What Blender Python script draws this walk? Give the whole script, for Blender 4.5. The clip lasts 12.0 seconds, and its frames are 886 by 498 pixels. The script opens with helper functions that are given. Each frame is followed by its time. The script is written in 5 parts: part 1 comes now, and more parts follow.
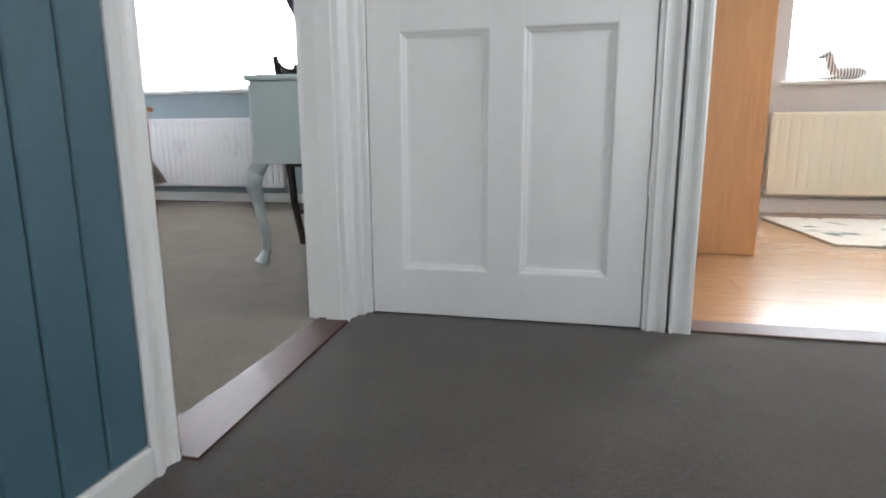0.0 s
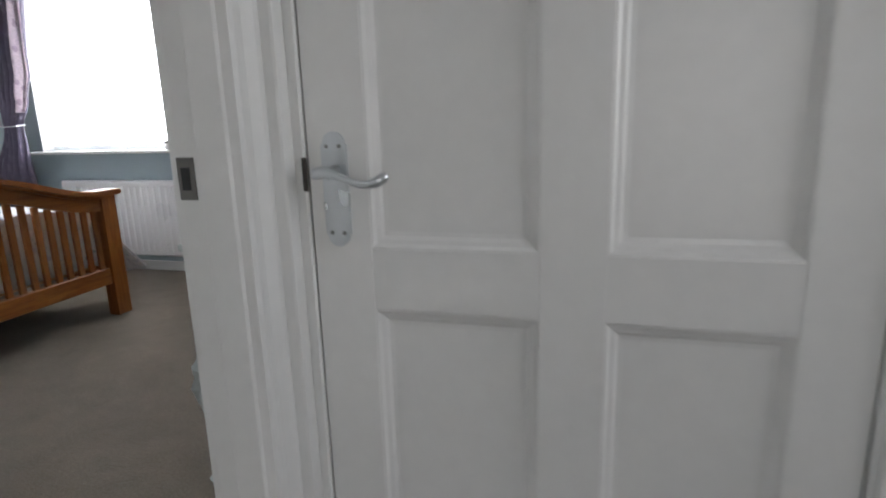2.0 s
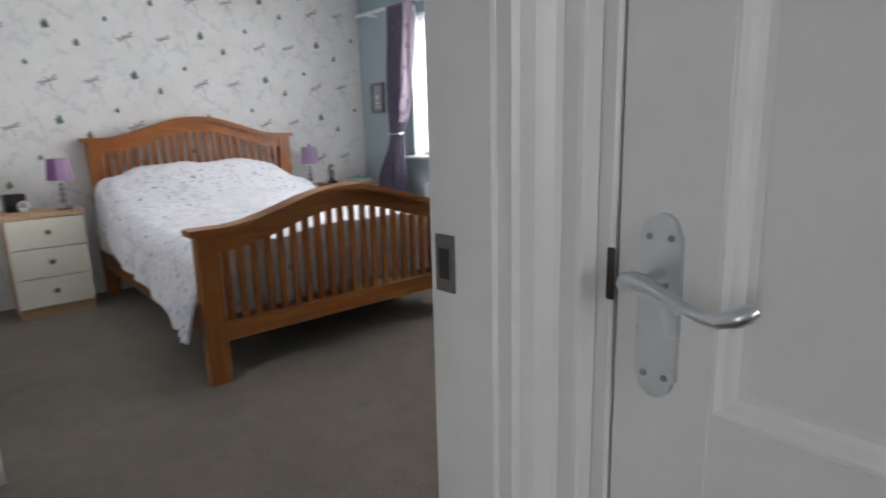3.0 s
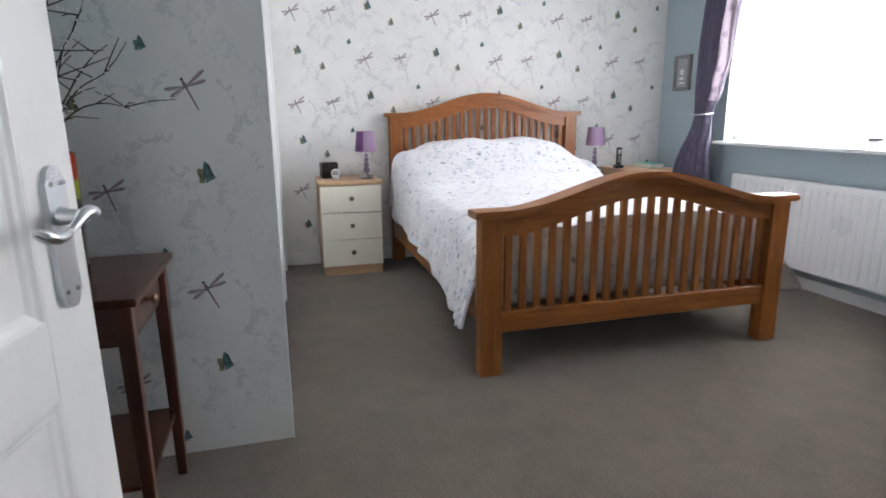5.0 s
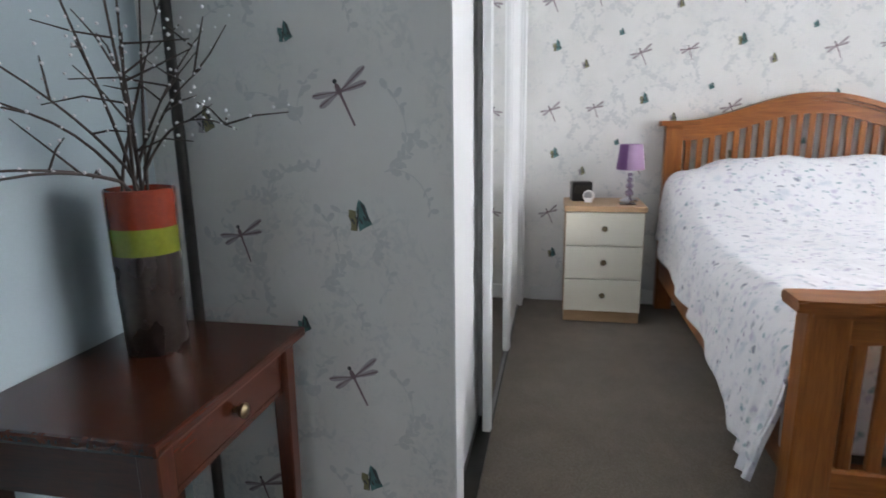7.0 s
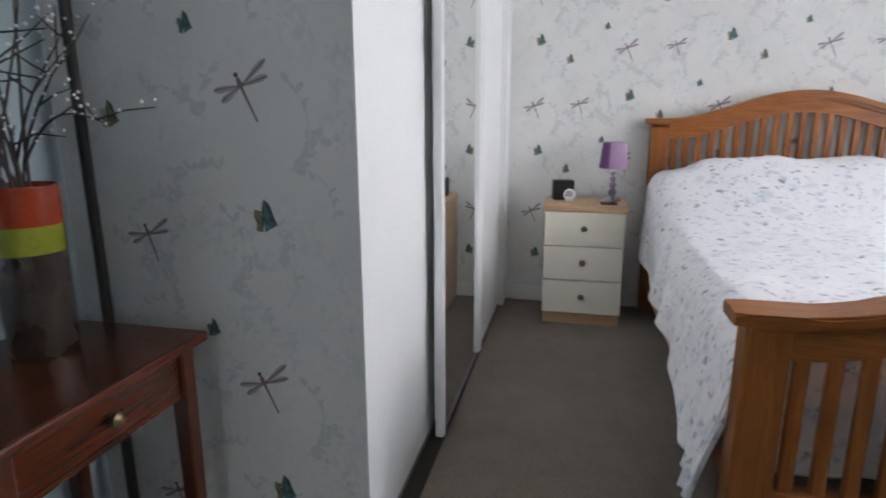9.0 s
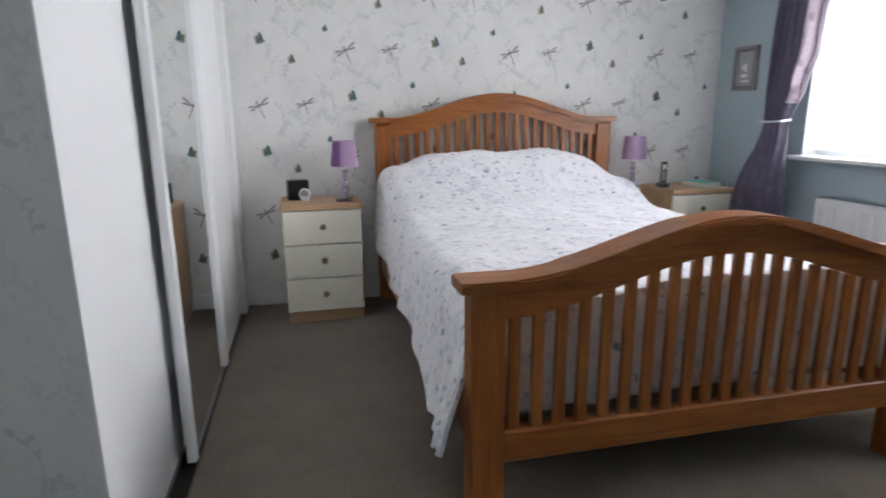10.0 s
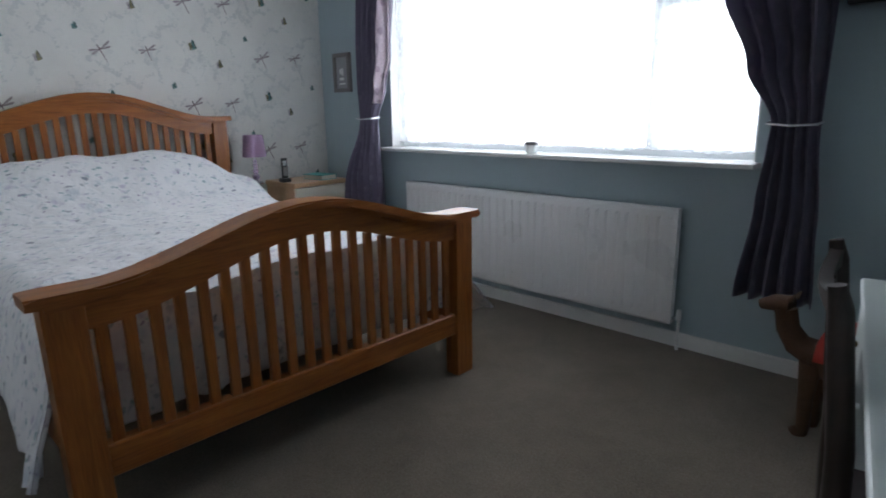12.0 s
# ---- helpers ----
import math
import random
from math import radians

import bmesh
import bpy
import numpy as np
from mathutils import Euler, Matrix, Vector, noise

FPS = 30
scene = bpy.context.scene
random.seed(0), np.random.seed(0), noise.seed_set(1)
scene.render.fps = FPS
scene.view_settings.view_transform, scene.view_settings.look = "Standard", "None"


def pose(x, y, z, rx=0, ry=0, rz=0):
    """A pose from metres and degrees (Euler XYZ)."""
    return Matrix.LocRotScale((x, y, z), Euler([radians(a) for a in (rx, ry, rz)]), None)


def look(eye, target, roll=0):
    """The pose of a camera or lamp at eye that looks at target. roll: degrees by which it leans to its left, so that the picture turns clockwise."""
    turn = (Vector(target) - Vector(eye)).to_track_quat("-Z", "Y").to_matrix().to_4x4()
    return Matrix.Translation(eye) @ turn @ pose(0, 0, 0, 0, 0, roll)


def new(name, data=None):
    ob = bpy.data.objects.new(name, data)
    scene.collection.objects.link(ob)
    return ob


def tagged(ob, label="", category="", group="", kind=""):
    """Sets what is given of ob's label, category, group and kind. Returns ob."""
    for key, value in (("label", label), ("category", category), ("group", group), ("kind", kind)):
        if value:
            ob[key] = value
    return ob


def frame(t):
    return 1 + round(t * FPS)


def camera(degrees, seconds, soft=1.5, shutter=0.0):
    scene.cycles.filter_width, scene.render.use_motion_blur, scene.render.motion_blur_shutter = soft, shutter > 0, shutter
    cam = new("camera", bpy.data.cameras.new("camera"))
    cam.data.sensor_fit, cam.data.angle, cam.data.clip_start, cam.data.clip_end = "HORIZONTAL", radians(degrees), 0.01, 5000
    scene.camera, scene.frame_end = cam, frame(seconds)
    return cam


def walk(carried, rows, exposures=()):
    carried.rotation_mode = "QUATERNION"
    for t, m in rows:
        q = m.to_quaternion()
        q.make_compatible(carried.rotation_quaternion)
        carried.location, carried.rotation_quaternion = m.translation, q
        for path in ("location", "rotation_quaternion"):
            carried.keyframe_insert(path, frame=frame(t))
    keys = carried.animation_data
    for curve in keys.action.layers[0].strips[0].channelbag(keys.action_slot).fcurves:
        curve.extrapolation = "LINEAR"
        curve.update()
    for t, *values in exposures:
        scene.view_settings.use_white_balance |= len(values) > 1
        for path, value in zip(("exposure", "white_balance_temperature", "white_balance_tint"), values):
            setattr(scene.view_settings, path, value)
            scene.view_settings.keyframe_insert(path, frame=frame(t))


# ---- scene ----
cam = camera(75.1, 12.0, 1.7, 0.25)
PATH = [
    (0, (0.663, 0.046, 0.518), (0.231, 1.962, 0.141), -0.3),
    (0.5, (0.686, 0.235, 0.636), (0.256, 2.15, 0.251), -0.5),
    (1, (0.645, 0.447, 0.754), (0.195, 2.356, 0.364), -0.6),
    (1.5, (0.619, 0.65, 0.931), (0.153, 2.548, 0.507), -1.2),
    (2, (0.511, 0.854, 1.092), (-0.009, 2.732, 0.643), -1.7),
    (2.5, (0.344, 1.092, 1.141), (-0.621, 2.788, 0.703), -1.5),
    (3, (0.378, 1.166, 1.152), (-1.093, 2.456, 0.74), -1.5),
    (3.5, (0.478, 1.195, 1.124), (-1.298, 2.026, 0.73), -1.2),
    (3.7, (0.492, 1.184, 1.125), (-1.328, 1.911, 0.724), -0.7),
    (5.3, (-0.152, 1.225, 1.129), (-2.038, 1.71, 0.675), -0.7),
    (5.5, (-0.245, 1.224, 1.126), (-2.141, 1.677, 0.675), -0.7),
    (6, (-0.525, 1.236, 1.154), (-2.444, 1.574, 0.704), -0.7),
    (6.5, (-0.686, 1.306, 1.143), (-2.635, 1.401, 0.705), -1.2),
    (7, (-0.776, 1.404, 1.155), (-2.692, 1.022, 0.724), -0.8),
    (7.2, (-0.788, 1.434, 1.159), (-2.686, 0.97, 0.729), -0.7),
    (8.8, (-0.88, 1.607, 1.158), (-2.754, 1.069, 0.711), -0.2),
    (9, (-0.885, 1.606, 1.159), (-2.785, 1.174, 0.71), -0.2),
    (9.5, (-0.885, 1.595, 1.158), (-2.833, 1.583, 0.705), -0.2),
    (10, (-0.851, 1.601, 1.149), (-2.748, 2.047, 0.701), -0.4),
    (10.5, (-0.767, 1.652, 1.153), (-2.557, 2.422, 0.7), -0.9),
    (11, (-0.691, 1.692, 1.151), (-2.343, 2.722, 0.693), -1.0),
    (11.5, (-0.63, 1.717, 1.151), (-2.142, 2.942, 0.69), -1.1),
    (12, (-0.605, 1.726, 1.152), (-1.956, 3.126, 0.686), -1.0),
]

EXPOSURES = [(0.0, 1.18, 6380, 10), (0.5, 0.90, 6380, 10), (1.0, 0.66, 6380, 10), (2.0, 0.34, 6560, 12), (2.5, 0.32, 6580, 13), (3.0, 0.30, 6540, 13), (3.5, 0.44, 6480, 13), (5.5, 0.83, 6460, 13), (7.0, 0.66, 6460, 13),
             (9.0, 0.42, 6460, 14), (9.5, 0.34, 6450, 14), (10.5, 0.38, 6400, 13), (11.5, 0.05, 6220, 11), (12.0, -0.44, 6100, 9)]
walk(cam, [(t, look(eye, target, roll)) for t, eye, target, roll in PATH], EXPOSURES)

# ---------------- light ----------------
world = bpy.data.worlds.new("sky")
scene.world = world
world.use_nodes = True
wn = world.node_tree.nodes
sky = wn.new("ShaderNodeTexSky")
sky.sky_type = "NISHITA"
sky.sun_disc = False
sky.sun_elevation, sky.sun_rotation = radians(38), radians(200)
wn["Background"].inputs["Strength"].default_value = 0.12
world.node_tree.links.new(sky.outputs["Color"], wn["Background"].inputs["Color"])

sun = new("sun", bpy.data.lights.new("sun", "SUN"))
sun.data.energy, sun.data.angle, sun.data.color = 0.8, radians(12), (1.0, 0.96, 0.9)
sun.matrix_world = look((0, -8, 6), (0, 0, 0))


def opening_lamp(x0, x1, y, z0, z1, watts, fall=0.0):
    lamp = new("opening_light", bpy.data.lights.new("opening_light", "AREA"))
    lamp.data.shape, lamp.data.size, lamp.data.size_y = "RECTANGLE", x1 - x0, z1 - z0
    lamp.data.energy, lamp.data.color = watts, (0.955, 0.972, 1.0)
    lamp.matrix_world = look(((x0 + x1) / 2, y, (z0 + z1) / 2), ((x0 + x1) / 2, y - 1, (z0 + z1) / 2 - fall))
    return lamp


opening_lamp(-4.4, -0.7, 4.9, 0.55, 3.0, 150, 0.35)
opening_lamp(1.5, 3.9, 4.82, 0.55, 2.5, 90)

# Added fill lamps behind two unseen wall openings, to brighten landing and doorway.
stair_fill = opening_lamp(0.98, 1.9, -3.35, 0.3, 2.1, 15)
landing_fill = opening_lamp(0.95, 1.60, 2.2, 1.0, 2.0, 7.5)
landing_fill.matrix_world = look((2.14, 1.275, 1.5), (1.0, 1.2, 1.35))
stair_fill.data.color = (0.95, 0.965, 1.0)
stair_fill.matrix_world = look((1.44, -3.35, 1.2), (1.44, -2.0, 1.2))

# ---------------- materials ----------------


def nodes_of(name):
    m = bpy.data.materials.new(name)
    m.use_nodes = True
    nt = m.node_tree
    return m, nt, nt.nodes["Principled BSDF"]


def coords(nt, scale=(1, 1, 1), rot=(0, 0, 0)):
    tc = nt.nodes.new("ShaderNodeTexCoord")
    mp = nt.nodes.new("ShaderNodeMapping")
    mp.inputs["Scale"].default_value = scale
    mp.inputs["Rotation"].default_value = [radians(a) for a in rot]
    nt.links.new(tc.outputs["Object"], mp.inputs["Vector"])
    return mp.outputs["Vector"]


def noise_tex(nt, vec, scale, detail=4.0, rough=0.55, distort=0.0):
    n = nt.nodes.new("ShaderNodeTexNoise")
    n.inputs["Scale"].default_value, n.inputs["Detail"].default_value = scale, detail
    n.inputs["Roughness"].default_value, n.inputs["Distortion"].default_value = rough, distort
    nt.links.new(vec, n.inputs["Vector"])
    return n.outputs["Fac"]


def ramp(nt, fac, stops):
    r = nt.nodes.new("ShaderNodeValToRGB")
    el = r.color_ramp.elements
    while len(el) < len(stops):
        el.new(0.5)
    for e, (p, c) in zip(el, stops):
        e.position, e.color = p, (*c, 1)
    nt.links.new(fac, r.inputs["Fac"])
    return r.outputs["Color"]


def mix(nt, fac, a, b, mode="MIX"):
    m = nt.nodes.new("ShaderNodeMix")
    m.data_type, m.blend_type = "RGBA", mode
    for sock, v in ((m.inputs[0], fac), (m.inputs[6], a), (m.inputs[7], b)):
        if isinstance(v, (int, float)):
            sock.default_value = v
        elif isinstance(v, tuple):
            sock.default_value = (*v, 1)
        else:
            nt.links.new(v, sock)
    return m.outputs[2]


def bump(nt, bsdf, height, strength, dist):
    b = nt.nodes.new("ShaderNodeBump")
    b.inputs["Strength"].default_value, b.inputs["Distance"].default_value = strength, dist
    nt.links.new(height, b.inputs["Height"])
    nt.links.new(b.outputs["Normal"], bsdf.inputs["Normal"])


def tint(c, k):
    return tuple(min(1.0, v * k) for v in c)


def plain(name, col, rough=0.5, metal=0.0, var=0.08, coarse=3.0, fine=90.0, relief=0.05, depth=0.002, spec=0.5):
    m, nt, b = nodes_of(name)
    v = coords(nt)
    big = noise_tex(nt, v, coarse, 5)
    small = noise_tex(nt, v, fine, 3)
    c = ramp(nt, big, [(0.3, tint(col, 1 - var)), (0.7, tint(col, 1 + var))])
    c = mix(nt, 0.5, c, ramp(nt, small, [(0.3, tint(col, 1 - var * 0.7)), (0.7, tint(col, 1 + var * 0.7))]))
    nt.links.new(c, b.inputs["Base Color"])
    b.inputs["Metallic"].default_value = metal
    b.inputs["Specular IOR Level"].default_value = spec
    r = ramp(nt, big, [(0.3, (rough * 0.85,) * 3), (0.7, (min(1, rough * 1.15),) * 3)])
    nt.links.new(r, b.inputs["Roughness"])
    bump(nt, b, small, relief, depth)
    return m


def wood(name, dark, light, axis="z", rough=0.38, grain=1.0, coat=0.0):
    m, nt, b = nodes_of(name)
    st = {"x": (1.2, 16, 16), "y": (16, 1.2, 16), "z": (16, 16, 1.2)}[axis]
    info = nt.nodes.new("ShaderNodeObjectInfo")
    tc = nt.nodes.new("ShaderNodeTexCoord")
    add = nt.nodes.new("ShaderNodeVectorMath")
    add.operation = "MULTIPLY_ADD"
    sp = nt.nodes.new("ShaderNodeCombineXYZ")
    for k in range(3):
        nt.links.new(info.outputs["Random"], sp.inputs[k])
    nt.links.new(sp.outputs[0], add.inputs[0])
    add.inputs[1].default_value = (7.3, 5.1, 3.7)
    nt.links.new(tc.outputs["Object"], add.inputs[2])
    mp = nt.nodes.new("ShaderNodeMapping")
    mp.inputs["Scale"].default_value = [s * grain for s in st]
    nt.links.new(add.outputs[0], mp.inputs["Vector"])
    v = mp.outputs["Vector"]
    g = noise_tex(nt, v, 2.2, 8, 0.62, 0.9)
    f = noise_tex(nt, v, 14.0, 3, 0.6)
    mid = tuple((a + c) / 2 for a, c in zip(dark, light))
    c = ramp(nt, g, [(0.28, dark), (0.5, mid), (0.72, light)])
    c = mix(nt, 0.25, c, ramp(nt, f, [(0.35, tint(dark, 0.8)), (0.65, light)]))
    nt.links.new(c, b.inputs["Base Color"])
    b.inputs["Roughness"].default_value = rough
    b.inputs["Coat Weight"].default_value = coat
    b.inputs["Coat Roughness"].default_value = 0.15
    bump(nt, b, g, 0.06, 0.002)
    return m


def carpet(name, col, warm):
    m, nt, b = nodes_of(name)
    v = coords(nt)
    patch = noise_tex(nt, v, 2.8, 6, 0.62, 0.8)
    tread = noise_tex(nt, v, 9.0, 5, 0.65)
    tuft = noise_tex(nt, v, 120.0, 4, 0.8)
    c = ramp(nt, patch, [(0.34, tint(col, 0.78)), (0.66, tint(warm, 1.15))])
    c = mix(nt, 0.38, c, ramp(nt, tread, [(0.36, tint(col, 0.68)), (0.64, tint(warm, 1.25))]))
    c = mix(nt, 0.5, c, ramp(nt, tuft, [(0.34, tint(col, 0.45)), (0.66, tint(warm, 1.55))]))
    nt.links.new(c, b.inputs["Base Color"])
    b.inputs["Roughness"].default_value = 1.0
    b.inputs["Specular IOR Level"].default_value = 0.1
    b.inputs["Sheen Weight"].default_value = 0.25
    h = mix(nt, 0.6, tread, tuft)
    bump(nt, b, h, 0.7, 0.006)
    return m


M_PAINT_BLUE = plain("blue_grey_wall_paint", (0.39, 0.475, 0.51), 0.75, var=0.05, coarse=1.5, fine=160, relief=0.08)
M_PALE = plain("pale_blue_grey_paint", (0.38, 0.46, 0.49), 0.75, var=0.05, coarse=1.5, fine=160, relief=0.08)


def paper_mat():
    """Pale wallpaper with a faint print of overlapping leaves in clumps."""
    m, nt, b = nodes_of("pale_grey_wallpaper")
    v = coords(nt)
    base = (0.72, 0.72, 0.70)
    c = ramp(nt, noise_tex(nt, v, 5.0, 5), [(0.3, tint(base, 0.95)), (0.7, tint(base, 1.04))])
    clump = ramp(nt, noise_tex(nt, v, 6.5, 3, 0.5, 0.6), [(0.47, (0, 0, 0)), (0.60, (1, 1, 1))])
    leaf = ramp(nt, noise_tex(nt, v, 34.0, 4, 0.6, 1.6), [(0.50, (0, 0, 0)), (0.60, (0.8, 0.8, 0.8))])
    c = mix(nt, mix(nt, 1.0, clump, leaf, "MULTIPLY"), c, (0.605, 0.62, 0.615))
    nt.links.new(c, b.inputs["Base Color"])
    b.inputs["Roughness"].default_value = 0.7
    bump(nt, b, noise_tex(nt, v, 45, 3), 0.06, 0.002)
    return m


M_PAPER = paper_mat()
M_TEAL = plain("dark_teal_panel_paint", (0.055, 0.125, 0.165), 0.5, var=0.12, coarse=4.0)
M_LANDING = plain("cream_landing_paint", (0.76, 0.755, 0.735), 0.75, var=0.04)
M_ROOM2 = plain("grey_room_paint", (0.58, 0.57, 0.56), 0.75, var=0.05)
M_CEIL = plain("white_ceiling_paint", (0.82, 0.82, 0.81), 0.85, var=0.03)
M_GLOSS = plain("white_gloss_paint", (0.75, 0.75, 0.735), 0.32, var=0.05, coarse=2.5, fine=30, relief=0.05, depth=0.003)
M_WHITE = plain("white_melamine", (0.80, 0.81, 0.81), 0.35, var=0.03)
M_RAD = plain("white_radiator_enamel", (0.80, 0.80, 0.80), 0.3, var=0.03)
M_RAD2 = plain("cream_radiator_enamel", (0.78, 0.74, 0.60), 0.35, var=0.04)
M_CARPET = carpet("taupe_bedroom_carpet", (0.138, 0.111, 0.084), (0.182, 0.151, 0.117))
M_CARPET2 = carpet("dark_brown_landing_carpet", (0.045, 0.037, 0.032), (0.067, 0.056, 0.048))
M_OAK = wood("honey_oak_upright", (0.18, 0.051, 0.010), (0.45, 0.160, 0.034), "z", 0.36)
M_OAK_Y = wood("honey_oak_across", (0.18, 0.051, 0.010), (0.45, 0.160, 0.034), "y", 0.34)
M_OAK_X = wood("honey_oak_along", (0.18, 0.051, 0.010), (0.45, 0.160, 0.034), "x", 0.36)
M_BEECH = wood("pale_beech_veneer", (0.46, 0.28, 0.15), (0.60, 0.40, 0.24), "y", 0.4)
M_CREAM = plain("cream_drawer_lacquer", (0.80, 0.77, 0.66), 0.4, var=0.03)
M_MAHOG = wood("dark_mahogany_across", (0.026, 0.006, 0.003), (0.105, 0.025, 0.010), "x", 0.26, coat=0.25)
M_MAHOG_Z = wood("dark_mahogany_upright", (0.026, 0.006, 0.003), (0.105, 0.025, 0.010), "z", 0.30, coat=0.15)
M_MAHOG_Y = wood("dark_mahogany_side", (0.026, 0.006, 0.003), (0.105, 0.025, 0.010), "y", 0.30, coat=0.15)
M_DARKWOOD = wood("black_brown_chair_wood", (0.012, 0.007, 0.006), (0.04, 0.02, 0.015), "z", 0.5, coat=0.0)
M_ORANGE = wood("orange_beech_laminate", (0.56, 0.27, 0.10), (0.66, 0.35, 0.15), "z", 0.4, 0.6)
M_THRESH = wood("red_brown_threshold_wood", (0.036, 0.011, 0.007), (0.09, 0.027, 0.016), "y", 0.45, coat=0.05)
M_LAMINATE = wood("honey_laminate_plank", (0.40, 0.22, 0.10), (0.56, 0.33, 0.17), "x", 0.25, coat=0.5)
M_CHROME = plain("satin_chrome", (0.62, 0.65, 0.67), 0.28, 1.0, var=0.03)
M_STRIKE = plain("dull_strike_steel", (0.20, 0.19, 0.18), 0.4, 0.9)
M_SCREW = plain("bright_screw_steel", (0.28, 0.28, 0.28), 0.3, 1.0, var=0.03)
M_DARKMETAL = plain("dark_latch_metal", (0.06, 0.055, 0.05), 0.4, 0.8)
M_BRASS = plain("aged_brass_knob", (0.22, 0.17, 0.10), 0.35, 0.9)
M_PURPLE = plain("lilac_lampshade_fabric", (0.34, 0.23, 0.36), 0.8, var=0.06, fine=200)
M_PURPLE_D = plain("deep_purple_ribbon", (0.16, 0.06, 0.20), 0.6)
M_BLACK = plain("black_plastic", (0.012, 0.012, 0.013), 0.3)
M_WHITEP = plain("white_plastic", (0.8, 0.8, 0.8), 0.3)
M_BOOK = plain("teal_book_cloth", (0.10, 0.42, 0.40), 0.6)
M_PAGES = plain("book_pages", (0.7, 0.66, 0.55), 0.8, fine=300)
M_TWIG = plain("grey_brown_twig", (0.055, 0.040, 0.034), 0.7, var=0.3, coarse=30)
M_BEAD = plain("frosted_white_bead", (0.85, 0.85, 0.86), 0.25)
M_V_ORANGE = plain("burnt_orange_glaze", (0.23, 0.030, 0.009), 0.15, var=0.25, coarse=14)
M_V_LIME = plain("lime_glaze", (0.20, 0.22, 0.02), 0.15, var=0.25, coarse=14)
M_V_BRONZE = plain("bronze_glaze", (0.062, 0.046, 0.040), 0.28, 0.6, var=0.35, coarse=9)
for glaze in (M_V_ORANGE, M_V_LIME, M_V_BRONZE):
    glaze.node_tree.nodes["Principled BSDF"].inputs["Coat Weight"].default_value = 0.5
    glaze.node_tree.nodes["Principled BSDF"].inputs["Coat Roughness"].default_value = 0.08
M_CAMEL = plain("brown_camel_hide", (0.085, 0.038, 0.017), 0.7, var=0.25, coarse=10)
M_REDCLOTH = plain("red_saddle_cloth", (0.42, 0.03, 0.018), 0.8)
M_FRAME = plain("grey_picture_frame_paint", (0.21, 0.20, 0.20), 0.5)
M_MOUNT = plain("dusky_picture_mount", (0.36, 0.36, 0.38), 0.8)
M_SAGE = plain("pale_grey_vanity_paint", (0.62, 0.67, 0.66), 0.4, var=0.04)


def pvc_mat():
    m = plain("white_upvc_with_glow", (0.84, 0.85, 0.86), 0.3, var=0.02)
    nt = m.node_tree
    # Translucent share makes the frame glow, standing in for glare off the window.
    tr = nt.nodes.new("ShaderNodeBsdfTranslucent")
    tr.inputs["Color"].default_value = (0.85, 0.88, 0.9, 1)
    ms = nt.nodes.new("ShaderNodeMixShader")
    ms.inputs[0].default_value = 0.3
    nt.links.new(nt.nodes["Principled BSDF"].outputs[0], ms.inputs[1])
    nt.links.new(tr.outputs[0], ms.inputs[2])
    nt.links.new(ms.outputs[0], nt.nodes["Material Output"].inputs["Surface"])
    return m


M_PVC = pvc_mat()
M_SEAT = plain("dark_seat_fabric", (0.06, 0.045, 0.05), 0.9)
M_TUBE = plain("dark_tube_stem", (0.02, 0.016, 0.014), 0.45)
M_INK_PINK = plain("dusky_purple_ink", (0.20, 0.14, 0.16), 0.7)
M_INK_WING = plain("pale_mauve_ink", (0.39, 0.36, 0.38), 0.7)
M_INK_TEAL = plain("teal_ink", (0.09, 0.20, 0.20), 0.7, var=0.4, coarse=60)
M_INK_DARK = plain("charcoal_ink", (0.055, 0.06, 0.065), 0.7)
M_INK_GOLD = plain("olive_gold_ink", (0.22, 0.205, 0.11), 0.7, var=0.35, coarse=60)
M_INK_GREY = plain("faint_grey_ink", (0.595, 0.61, 0.605), 0.7, var=0.08, coarse=8)


def glass_mat():
    m, nt, b = nodes_of("window_glass")
    b.inputs["Base Color"].default_value = (1, 1, 1, 1)
    b.inputs["Roughness"].default_value = 0.0
    b.inputs["Transmission Weight"].default_value = 1.0
    b.inputs["IOR"].default_value = 1.02
    return m


M_GLASS = glass_mat()


def crystal_mat():
    m, nt, b = nodes_of("lilac_crystal")
    b.inputs["Base Color"].default_value = (0.72, 0.58, 0.8, 1)
    b.inputs["Roughness"].default_value = 0.05
    b.inputs["Transmission Weight"].default_value = 0.7
    return m


M_CRYSTAL = crystal_mat()


def mirror_mat():
    m, nt, b = nodes_of("mirror_silver")
    b.inputs["Base Color"].default_value = (0.86, 0.88, 0.87, 1)
    b.inputs["Metallic"].default_value = 1.0
    b.inputs["Roughness"].default_value = 0.015
    return m


M_MIRROR = mirror_mat()


